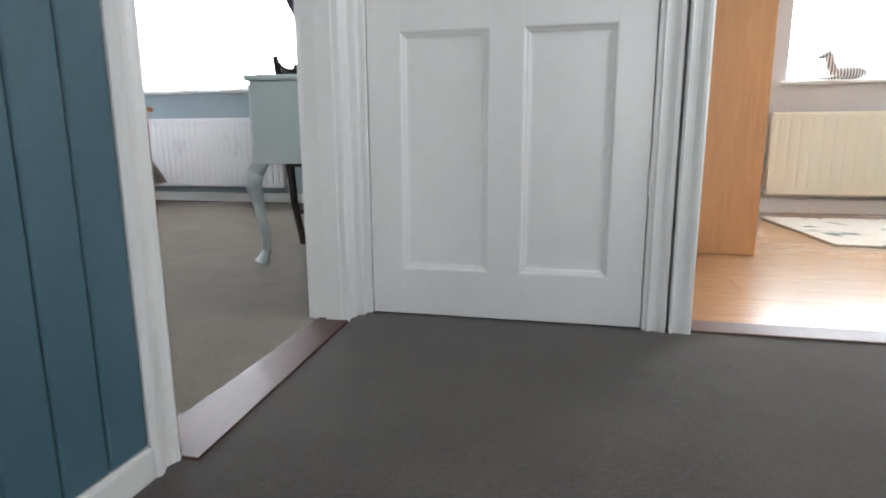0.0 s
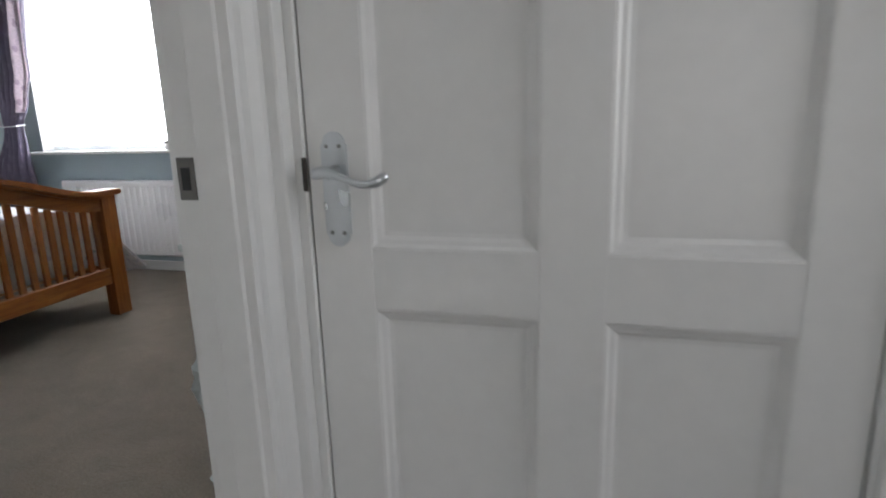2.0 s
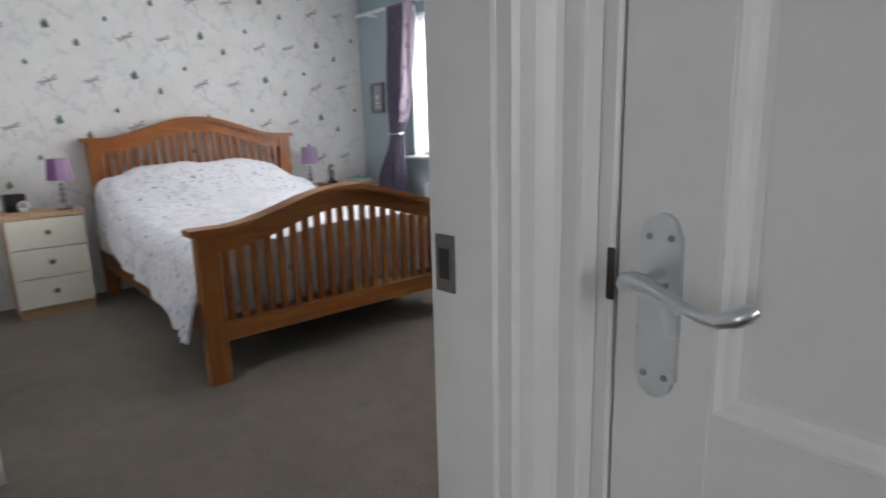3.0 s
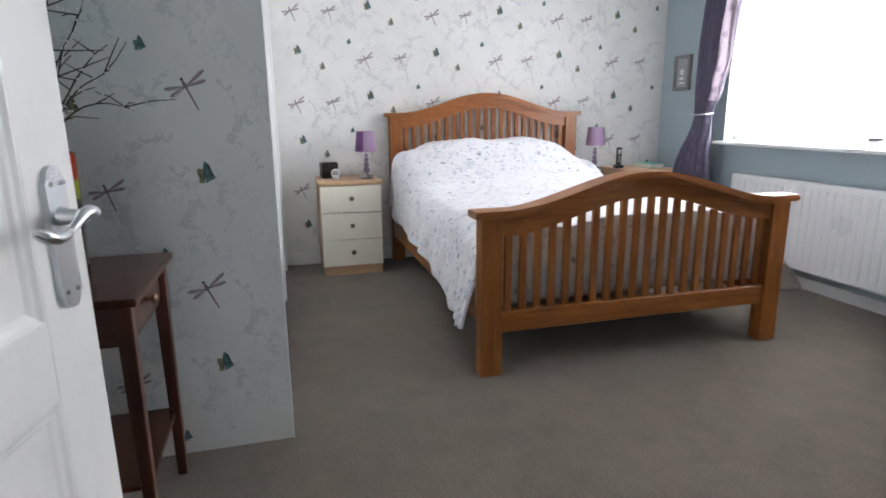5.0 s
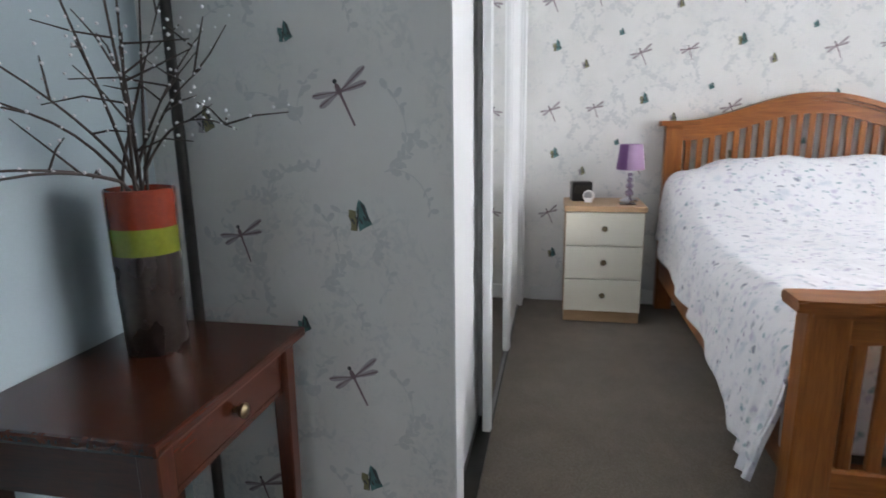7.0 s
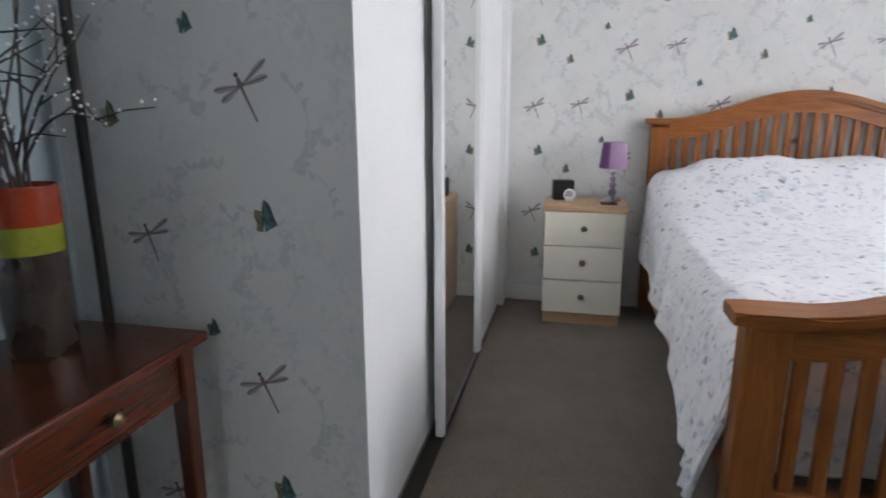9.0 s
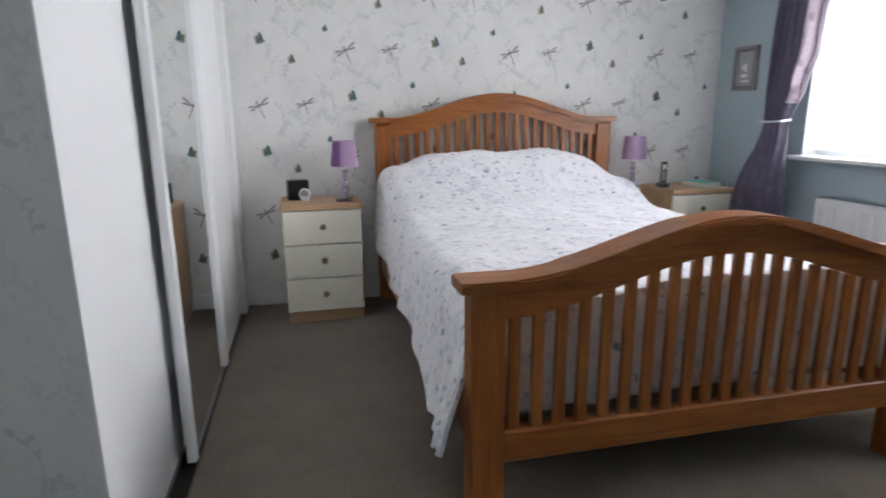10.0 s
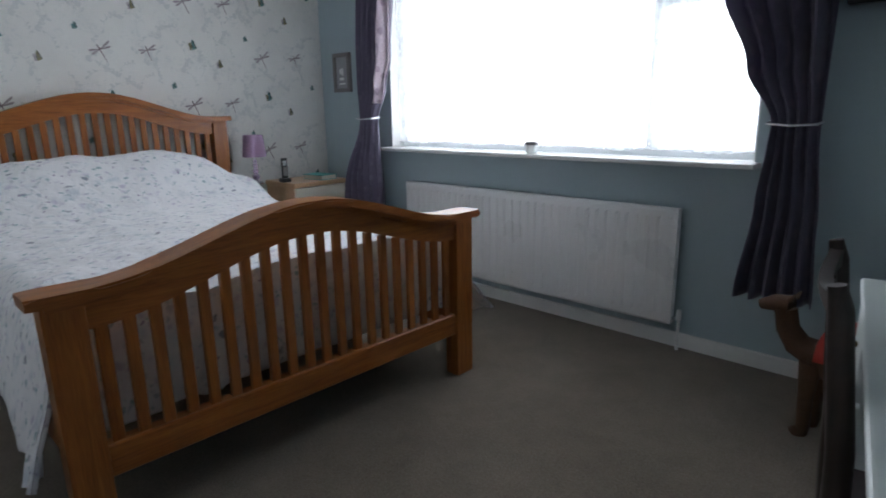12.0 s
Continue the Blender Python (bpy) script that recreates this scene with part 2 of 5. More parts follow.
def duvet_mat():
    m, nt, b = nodes_of("floral_duvet_cotton")
    v = coords(nt)
    warp = nt.nodes.new("ShaderNodeTexNoise")
    warp.inputs["Scale"].default_value = 22.0
    nt.links.new(v, warp.inputs["Vector"])
    off = nt.nodes.new("ShaderNodeVectorMath")
    off.operation = "MULTIPLY_ADD"
    off.inputs[1].default_value = (0.05, 0.05, 0.05)
    nt.links.new(warp.outputs["Color"], off.inputs[0])
    nt.links.new(v, off.inputs[2])
    w = off.outputs[0]
    base = (0.80, 0.80, 0.83)
    col = base
    for scale, lo, hi, ink, seed in ((11.0, 0.14, 0.40, (0.60, 0.64, 0.70), 0.0), (19.0, 0.14, 0.36, (0.55, 0.52, 0.64), 3.1), (30.0, 0.14, 0.32, (0.45, 0.52, 0.57), 7.7),
                                     (13.0, 0.11, 0.19, (0.20, 0.23, 0.30), 5.3), (17.0, 0.12, 0.21, (0.24, 0.38, 0.43), 9.9), (24.0, 0.11, 0.20, (0.34, 0.28, 0.42), 2.2)):
        mp = nt.nodes.new("ShaderNodeMapping")
        mp.inputs["Location"].default_value = (seed, seed * 2, seed * 0.5)
        mp.inputs["Scale"].default_value = (1.25, 0.85, 1.0)
        nt.links.new(w, mp.inputs["Vector"])
        vo = nt.nodes.new("ShaderNodeTexVoronoi")
        vo.inputs["Scale"].default_value = scale
        nt.links.new(mp.outputs[0], vo.inputs["Vector"])
        f = ramp(nt, vo.outputs["Distance"], [(lo, (1, 1, 1)), (hi, (0, 0, 0))])
        keep = ramp(nt, noise_tex(nt, mp.outputs[0], scale * 0.8, 2), [(0.42, (0, 0, 0)), (0.55, (0.9, 0.9, 0.9))])
        f = mix(nt, 1.0, f, keep, "MULTIPLY")
        col = mix(nt, f, col, ink)
    nt.links.new(col, b.inputs["Base Color"])
    b.inputs["Roughness"].default_value = 0.85
    b.inputs["Sheen Weight"].default_value = 0.2
    bump(nt, b, noise_tex(nt, v, 13.0, 5, 0.6, 1.2), 0.5, 0.016)
    return m


M_DUVET = duvet_mat()


def curtain_mat(name, base, motif, pale):
    m, nt, b = nodes_of(name)
    v = coords(nt)
    vo = nt.nodes.new("ShaderNodeTexVoronoi")
    vo.inputs["Scale"].default_value = 14.0
    nt.links.new(coords(nt, (1.5, 1.0, 0.8)), vo.inputs["Vector"])
    f = ramp(nt, vo.outputs["Distance"], [(0.22, (1, 1, 1)), (0.32, (0, 0, 0))])
    c = mix(nt, f, base, motif)
    c = mix(nt, 0.3, c, ramp(nt, noise_tex(nt, v, 70, 3), [(0.3, tint(base, 0.6)), (0.7, tint(base, 1.5))]))
    nt.links.new(c, b.inputs["Base Color"])
    b.inputs["Roughness"].default_value = 0.55
    b.inputs["Sheen Weight"].default_value = 0.3
    bump(nt, b, noise_tex(nt, v, 240, 2), 0.2, 0.001)
    out = nt.nodes["Material Output"]
    tr = nt.nodes.new("ShaderNodeBsdfTranslucent")
    tr.inputs["Color"].default_value = (*pale, 1)
    ms = nt.nodes.new("ShaderNodeMixShader")
    ms.inputs[0].default_value = 0.12
    nt.links.new(b.outputs[0], ms.inputs[1])
    nt.links.new(tr.outputs[0], ms.inputs[2])
    nt.links.new(ms.outputs[0], out.inputs["Surface"])
    return m


M_CURTAIN = curtain_mat("purple_damask_curtain", (0.115, 0.098, 0.155), (0.19, 0.155, 0.22), (0.22, 0.16, 0.29))
M_LINING = curtain_mat("pale_pink_leaf_lining", (0.55, 0.45, 0.52), (0.22, 0.14, 0.22), (0.75, 0.62, 0.72))


def rug_mat():
    m, nt, b = nodes_of("cream_rug_with_grey_green_print")
    v = coords(nt)
    n = noise_tex(nt, v, 3.5, 4, 0.6, 1.2)
    c = ramp(nt, n, [(0.36, (0.12, 0.17, 0.16)), (0.42, (0.62, 0.60, 0.52)), (0.60, (0.66, 0.64, 0.57)), (0.66, (0.60, 0.52, 0.28))])
    nt.links.new(c, b.inputs["Base Color"])
    b.inputs["Roughness"].default_value = 0.95
    bump(nt, b, noise_tex(nt, v, 220, 2), 0.5, 0.004)
    return m


M_RUG = rug_mat()


def voile_mat():
    m, nt, b = nodes_of("white_net_voile")
    b.inputs["Base Color"].default_value = (0.86, 0.87, 0.88, 1)
    b.inputs["Roughness"].default_value = 0.9
    tl = nt.nodes.new("ShaderNodeBsdfTranslucent")
    tl.inputs["Color"].default_value = (0.9, 0.92, 0.94, 1)
    clear = nt.nodes.new("ShaderNodeBsdfTransparent")
    cloth = nt.nodes.new("ShaderNodeMixShader")
    cloth.inputs[0].default_value = 0.75
    nt.links.new(b.outputs[0], cloth.inputs[1])
    nt.links.new(tl.outputs[0], cloth.inputs[2])
    weave = ramp(nt, noise_tex(nt, coords(nt, (1, 1, 0.5)), 16.0, 4, 0.6), [(0.35, (0.26, 0.26, 0.26)), (0.65, (0.44, 0.44, 0.44))])
    net = nt.nodes.new("ShaderNodeMixShader")
    nt.links.new(weave, net.inputs[0])
    nt.links.new(clear.outputs[0], net.inputs[1])
    nt.links.new(cloth.outputs[0], net.inputs[2])
    nt.links.new(net.outputs[0], nt.nodes["Material Output"].inputs["Surface"])
    return m


M_VOILE = voile_mat()


def overcast_mat():
    m, nt, b = nodes_of("overcast_distance")
    em = nt.nodes.new("ShaderNodeEmission")
    em.inputs["Color"].default_value = (0.95, 0.975, 1.0, 1)
    em.inputs["Strength"].default_value = 2.2
    nt.links.new(em.outputs[0], nt.nodes["Material Output"].inputs["Surface"])
    return m


M_OVERCAST = overcast_mat()

# ---------------- mesh helpers ----------------


def bx(x0, x1, y0, y1, z0, z1, bevel=0.0, seg=1, bm=None):
    own = bm is None
    b = bmesh.new() if own else bm
    r = bmesh.ops.create_cube(b, size=1.0)
    vs = r["verts"]
    for v in vs:
        v.co = Vector((x0 + (v.co.x + 0.5) * (x1 - x0), y0 + (v.co.y + 0.5) * (y1 - y0), z0 + (v.co.z + 0.5) * (z1 - z0)))
    if bevel:
        es = list({e for v in vs for e in v.link_edges})
        bmesh.ops.bevel(b, geom=es, offset=bevel, segments=seg, affect="EDGES", profile=0.6)
    return b


def boxes(items, bevel=0.0, seg=1):
    b = bmesh.new()
    for it in items:
        bx(*it, bevel=bevel, seg=seg, bm=b)
    return b


def obj(name, bm, material, smooth=False):
    me = bpy.data.meshes.new(name)
    bmesh.ops.recalc_face_normals(bm, faces=bm.faces[:])
    bm.to_mesh(me)
    bm.free()
    mats = material if isinstance(material, (list, tuple)) else [material]
    for m in mats:
        me.materials.append(m)
    if smooth:
        for p in me.polygons:
            p.use_smooth = True
        me.set_sharp_from_angle(angle=radians(42))
    return new(name, me)


def part(name, bm, material, parent, label="", smooth=False):
    o = obj(name, bm, material, smooth)
    o.parent = parent
    if label:
        o["label"] = label
    return o


def thing(name, label, category, at=(0, 0, 0), rz=0.0, group="", kind=""):
    e = new(name)
    e.empty_display_size = 0.1
    e.matrix_world = pose(*at, 0, 0, rz)
    return tagged(e, label, category, group, kind)


def structure(name, bm, material, label, category, smooth=False):
    return tagged(obj(name, bm, material, smooth), label, category, "", "structure")


def lathe(profile, seg=24, bm=None, at=(0, 0, 0)):
    b = bm or bmesh.new()
    rings = []
    for r, z in profile:
        rings.append([b.verts.new((at[0] + r * math.cos(2 * math.pi * i / seg), at[1] + r * math.sin(2 * math.pi * i / seg), at[2] + z)) for i in range(seg)])
    for a, c in zip(rings, rings[1:]):
        for i in range(seg):
            b.faces.new((a[i], a[(i + 1) % seg], c[(i + 1) % seg], c[i]))
    b.faces.new(rings[0][::-1])
    b.faces.new(rings[-1])
    return b


def tube(points, radii, seg=8, bm=None):
    b = bm or bmesh.new()
    pts = [Vector(p) for p in points]
    if isinstance(radii, (int, float)):
        radii = [radii] * len(pts)
    rings = []
    ref = Vector((0.13, 0.31, 0.94)).normalized()
    for i, p in enumerate(pts):
        d = (pts[min(i + 1, len(pts) - 1)] - pts[max(i - 1, 0)]).normalized()
        u = d.cross(ref)
        if u.length < 1e-3:
            u = d.cross(Vector((1, 0, 0)))
        u.normalize()
        w = d.cross(u)
        rings.append([b.verts.new(p + radii[i] * (math.cos(2 * math.pi * k / seg) * u + math.sin(2 * math.pi * k / seg) * w)) for k in range(seg)])
    for a, c in zip(rings, rings[1:]):
        for k in range(seg):
            b.faces.new((a[k], a[(k + 1) % seg], c[(k + 1) % seg], c[k]))
    b.faces.new(rings[0][::-1])
    b.faces.new(rings[-1])
    return b


def extrude_poly(pts2, to3, depth):
    """A flat outline (u, v) made solid; to3(u, v, d) gives the place."""
    b = bmesh.new()
    lo = [b.verts.new(to3(u, v, 0.0)) for u, v in pts2]
    hi = [b.verts.new(to3(u, v, depth)) for u, v in pts2]
    b.faces.new(lo[::-1])
    b.faces.new(hi)
    n = len(lo)
    for i in range(n):
        b.faces.new((lo[i], lo[(i + 1) % n], hi[(i + 1) % n], hi[i]))
    return b


def strip_solid(us, lower, upper, to3, depth):
    """A band between two curves, made solid as quads."""
    b = bmesh.new()
    cols = []
    for u in us:
        cols.append([b.verts.new(to3(u, lower(u), 0)), b.verts.new(to3(u, upper(u), 0)), b.verts.new(to3(u, upper(u), depth)), b.verts.new(to3(u, lower(u), depth))])
    for a, c in zip(cols, cols[1:]):
        for k in range(4):
            b.faces.new((a[k], a[(k + 1) % 4], c[(k + 1) % 4], c[k]))
    b.faces.new(cols[0])
    b.faces.new(cols[-1][::-1])
    return b


# ---------------- large structure ----------------
CEIL = 2.40
XW, YN, XE = -4.49, 4.44, -0.065
XS, YS = -1.95, 0.50
structure("floor_bedroom", bx(XW - 0.1, -0.03, 0.3, YN + 0.1, -0.12, 0.0), M_CARPET, "worn taupe pile carpet across the bedroom", "carpet")
structure("floor_landing", boxes([(0.035, 2.0, 0.60, 1.64, -0.12, 0.0), (0.035, 2.0, 0.585, 0.61, -0.19, -0.008)]), M_CARPET2, "dark brown pile carpet on the landing", "carpet")
stairs = thing("stairs", "carpeted staircase in dark brown pile leading down from the landing", "stairs", kind="structure")
for i in range(12):
    part("step", bx(0.035, 2.0, 0.60 - 0.22 * (i + 1), 0.60 - 0.22 * i + (0.02 if i else -0.016), -0.19 * (i + 2), -0.19 * (i + 1), 0.012), M_CARPET2, stairs)
# Unseen slab added behind the closed door; keeps backdrop glow out of its gaps.
structure("floor_cupboard_light_block", bx(0.03, 0.94, 1.641, YN - 0.01, -0.12, -0.003), M_CARPET2, "unseen dark floor added behind the cupboard door to block light", "carpet")
structure("floor_hall", bx(0.035, 2.0, -3.2, -2.04, -2.6, -2.47), M_CARPET2, "dark brown carpet in the hall below", "carpet")

structure("wall_west", bx(XW - 0.12, XW, 0.3, YN + 0.26, 0, CEIL), M_PAPER, "pale grey wallpaper with dragonflies and butterflies behind the bed", "wall")
structure("wall_north", boxes([(XW, -3.70, YN, YN + 0.26, 0, CEIL), (-1.36, 2.02, YN, YN + 0.26, 0, CEIL), (-3.70, -1.36, YN, YN + 0.26, 0, 0.892),
                               (-3.70, -1.36, YN, YN + 0.26, 2.10, CEIL), (2.02, 3.30, YN, YN + 0.26, 0, 0.855), (2.02, 3.30, YN, YN + 0.26, 2.10, CEIL),
                               (3.30, 3.60, YN, YN + 0.26, 0, CEIL)]), M_PAINT_BLUE, "blue-grey painted wall with a wide window", "wall")
structure("wall_room_north_lining", boxes([(0.95, 2.02, YN - 0.006, YN - 0.001, 0, CEIL), (2.02, 3.30, YN - 0.006, YN - 0.001, 0, 0.855)]), M_ROOM2, "light grey painted wall under the second room's window", "wall")
structure("wall_east", boxes([(XE, 0.03, YS - 0.1, 0.770, 0, CEIL), (XE, 0.03, 0.770, 1.590, 2.04, CEIL), (XE, 0.03, 1.590, YN, 0, CEIL)]), M_PALE, "pale blue-grey painted wall with the bedroom doorway", "wall")
structure("wall_south", bx(XS, XE, YS - 0.1, YS, 0, CEIL), M_PAINT_BLUE, "plain blue-grey painted wall behind the side table", "wall")
structure("wall_stub", bx(XS - 0.10, XS, YS - 0.1, 1.192, 0, CEIL), M_PAPER, "wallpapered return wall with dragonflies beside the wardrobe", "wall")
structure("wall_wardrobe_back", bx(XW, XS - 0.1, 0.45, 0.55, 0, CEIL), M_PAPER, "plain wall behind the fitted wardrobe", "wall")
structure("ceiling", bx(XW - 0.1, 3.6, -3.3, YN + 0.26, CEIL, CEIL + 0.1), M_CEIL, "plain white ceiling", "ceiling")

structure("wall_landing_north", boxes([(0.03, 0.055, 1.645, 1.745, 0, CEIL), (0.055, 0.885, 1.645, 1.745, 2.02, CEIL), (0.885, 0.9215, 1.665, 1.745, 0, CEIL),
                                       (0.925, 1.80, 1.645, 1.745, 2.04, CEIL), (1.80, 2.0, 1.645, 1.745, 0, CEIL)]), M_LANDING, "cream landing wall with a cupboard door and a doorway", "wall")
# Unseen opening added here so the landing fill lamp shines in.
structure("wall_landing_east", boxes([(2.0, 2.1, -3.2, 0.95, -2.6, CEIL), (2.0, 2.1, 1.60, 1.745, -2.6, CEIL), (2.0, 2.1, 0.95, 1.60, -2.6, 1.0), (2.0, 2.1, 0.95, 1.60, 2.0, CEIL)]), M_LANDING, "cream landing wall with an added opening for fill light", "wall")
structure("wall_landing_west", boxes([(XE, 0.026, -3.2, YS - 0.1, -2.6, CEIL), (XE, 0.026, YS - 0.1, 0.70, -2.6, -0.12)]), M_LANDING, "plain cream stair wall", "wall")
# Opening added out of view for the stair fill lamp.
structure("wall_hall_south", boxes([(XE, 0.98, -3.3, -3.2, -2.6, CEIL), (1.9, 2.1, -3.3, -3.2, -2.6, CEIL), (0.98, 1.9, -3.3, -3.2, -2.6, 0.3), (0.98, 1.9, -3.3, -3.2, 2.1, CEIL)]), M_LANDING, "cream hall wall with an added opening for fill light", "wall")
structure("wall_room_west", boxes([(0.87, 0.94, 1.75, YN - 0.01, 0, CEIL)]), M_ROOM2, "grey painted wall of the second room", "wall")
structure("wall_room_east", bx(3.5, 3.6, 1.745, YN, 0, CEIL), M_ROOM2, "grey painted wall of the second room", "wall")
structure("wall_room_south", bx(2.0, 3.6, 1.69, 1.745, 0, CEIL), M_ROOM2, "grey painted wall of the second room", "wall")


def skirting(name, x0, x1, y0, y1, h=0.10):
    b = bx(x0, x1, y0, y1, 0.0, h, 0.006, 2)
    return structure(name, b, M_GLOSS, "white gloss skirting board along the wall", "skirting board")


skirting("baseboard_north", XW + 0.018, XE - 0.02, YN - 0.018, YN - 0.001, 0.075)
skirting("baseboard_west", XW + 0.001, XW + 0.018, 1.25, YN - 0.02, 0.095)
skirting("baseboard_south", XS + 0.02, XE - 0.02, YS + 0.001, YS + 0.018, 0.11)
skirting("baseboard_east", XE - 0.018, XE - 0.001, 1.66, YN - 0.02, 0.095)
skirting("baseboard_room", 1.47, 3.49, YN - 0.026, YN - 0.008, 0.10)
skirting("baseboard_landing", 0.0315, 0.049, 0.42, 0.742, 0.055)

structure("threshold_bedroom", extrude_poly([(XE + 0.020, 0.80), (0.080, 0.80), (0.046, 1.546), (XE + 0.020, 1.546)], lambda u, v, d: (u, v, -0.02 + d), 0.026), M_THRESH, "glossy red-brown wooden threshold in the bedroom doorway", "threshold")
structure("threshold_room", bx(0.99, 1.80, 1.64, 1.74, -0.02, 0.006, 0.003), M_THRESH, "glossy red-brown wooden threshold in the second doorway", "threshold")


structure("floor_room_base", bx(0.94, 3.5, 1.745, YN, -0.12, -0.010), M_THRESH, "subfloor under the laminate", "floor")


def casing(u0, u1, to3, z1, mirror=False):
    """An ogee door casing: stepped profile, upright, as one solid."""
    prof = [(0.0, 0.0), (0.0, 0.017), (0.10, 0.020), (0.18, 0.016), (0.34, 0.013), (0.50, 0.012), (0.60, 0.015), (0.74, 0.020), (0.88, 0.021), (1.0, 0.014), (1.0, 0.0)]
    w = u1 - u0
    pts = [(u0 + w * ((1 - p) if mirror else p), d) for p, d in prof]
    return extrude_poly(pts, lambda u, d, h: to3(u, d, h), z1)


# bedroom doorway: linings, stops, casings
def east_face(u, d, h):
    return (0.03 + d, u, h)


def west_face(u, d, h):
    return (XE - d, u, h)


def north_face(u, d, h):
    return (u, 1.645 - d, h)


door_frame = thing("door_frame_bedroom", "white gloss painted door frame of the bedroom doorway", "door frame", kind="structure")
part("lining", bx(XE - 0.002, 0.032, 1.547, 1.590, 0.0, 2.04, 0.002), M_GLOSS, door_frame)
part("lining", bx(XE - 0.002, 0.032, 0.770, 0.798, 0.0, 2.04, 0.002), M_GLOSS, door_frame)
part("lining", bx(XE - 0.002, 0.032, 0.798, 1.547, 2.01, 2.04, 0.002), M_GLOSS, door_frame)
part("stop", bx(-0.022, 0.030, 1.532, 1.548, 0.0, 2.01, 0.003), M_GLOSS, door_frame)
part("stop", bx(-0.022, 0.030, 0.797, 0.806, 0.0, 2.01, 0.002), M_GLOSS, door_frame)
part("casing", casing(1.536, 1.610, east_face, 2.08), M_GLOSS, door_frame)
part("casing", casing(0.742, 0.800, east_face, 2.08, True), M_GLOSS, door_frame)
part("casing", casing(1.553, 1.620, west_face, 2.08), M_GLOSS, door_frame)
part("casing", casing(0.728, 0.792, west_face, 2.08, True), M_GLOSS, door_frame)
keep = part("strike_plate", bx(-0.0665, -0.038, 1.5450, 1.5468, 0.986, 1.046, 0.0005), M_STRIKE, door_frame, "satin steel strike plate")
# No hole is cut: a black block gives its inner shade as colour.
part("latch_hole_shade", bx(-0.060, -0.046, 1.5440, 1.5452, 1.000, 1.032), M_BLACK, keep)

cup_frame = thing("door_frame_cupboard", "white gloss painted frame round the cupboard door", "door frame", kind="structure")
part("lining", bx(0.055, 0.087, 1.633, 1.745, 0.0, 2.02, 0.003), M_GLOSS, cup_frame)
part("lining", bx(0.8575, 0.885, 1.632, 1.745, 0.0, 2.02, 0.003), M_GLOSS, cup_frame)
part("lining", bx(0.0875, 0.857, 1.630, 1.745, 1.992, 2.02, 0.003), M_GLOSS, cup_frame)
part("casing", bx(0.031, 0.072, 1.6025, 1.6325, 0.0, 2.02, 0.006, 2), M_GLOSS, cup_frame)
part("casing", casing(0.868, 0.921, north_face, 2.06), M_GLOSS, cup_frame)
part("latch_keep", bx(0.0815, 0.0895, 1.6305, 1.6340, 0.988, 1.038, 0.001), M_DARKMETAL, cup_frame, "dark metal latch keep")

room_frame = thing("door_frame_room", "white gloss painted frame of the second doorway", "door frame", kind="structure")
part("lining", bx(0.927, 0.985, 1.640, 1.745, 0.0, 2.04, 0.004, 2), M_GLOSS, room_frame)
part("lining", bx(1.770, 1.80, 1.640, 1.745, 0.0, 2.04, 0.004, 2), M_GLOSS, room_frame)
part("casing", casing(0.9275, 0.984, lambda u, d, h: (u, 1.640 - d, h), 2.06), M_GLOSS, room_frame)
hinge = part("hinge", bx(0.915, 0.934, 1.622, 1.632, 1.02, 1.10, 0.001), M_GLOSS, room_frame, "white painted hinge")


def lever_handle(parent, plate_at, face):
    """A lever on a shaped back plate; local: u to the lever's end, z up, d out of the door."""
    px, pz = plate_at
    outline = []
    for k in range(13):
        a = math.pi * k / 12
        outline.append((px + 0.0165 * math.cos(a), pz + 0.068 + 0.017 * math.sin(a)))
    outline += [(px - 0.0195, pz + 0.066), (px - 0.0195, pz - 0.066)]
    for k in range(13):
        a = math.pi + math.pi * k / 12
        outline.append((px + 0.0165 * math.cos(a), pz - 0.068 + 0.017 * math.sin(a)))
    outline += [(px + 0.0195, pz - 0.066), (px + 0.0195, pz + 0.066)]
    plate = part("handle_plate", extrude_poly(outline, lambda u, v, d: face(u, v, d), 0.007), M_CHROME, parent, "satin chrome back plate")
    for du, dz in ((-0.010, 0.064), (0.010, 0.064), (-0.010, -0.064), (0.010, -0.064)):
        part("screw", tube([face(px + du, pz + dz, 0.006), face(px + du, pz + dz, 0.0085)], [0.0034, 0.0028], 10), M_SCREW, plate)
    sp = pz + 0.026
    part("spindle_rose", tube([face(px, sp, 0.006), face(px, sp, 0.018), face(px, sp, 0.038)], [0.0115, 0.0085, 0.0075], 14), M_CHROME, parent, smooth=True)
    pts = [(-0.021, -0.003, 0.034), (-0.015, 0.001, 0.036), (-0.006, 0.0035, 0.037), (0.006, 0.003, 0.037), (0.020, -0.002, 0.038), (0.037, -0.009, 0.039),
           (0.053, -0.0135, 0.040), (0.067, -0.014, 0.040), (0.079, -0.010, 0.039), (0.087, -0.005, 0.036), (0.091, -0.002, 0.032)]
    rad = [0.0045, 0.0085, 0.0088, 0.0075, 0.0058, 0.0052, 0.0054, 0.0064, 0.0075, 0.0074, 0.0050]
    part("lever", tube([face(px + u, sp + v, d) for u, v, d in pts], rad, 12), M_CHROME, parent, "satin chrome scroll lever", True)


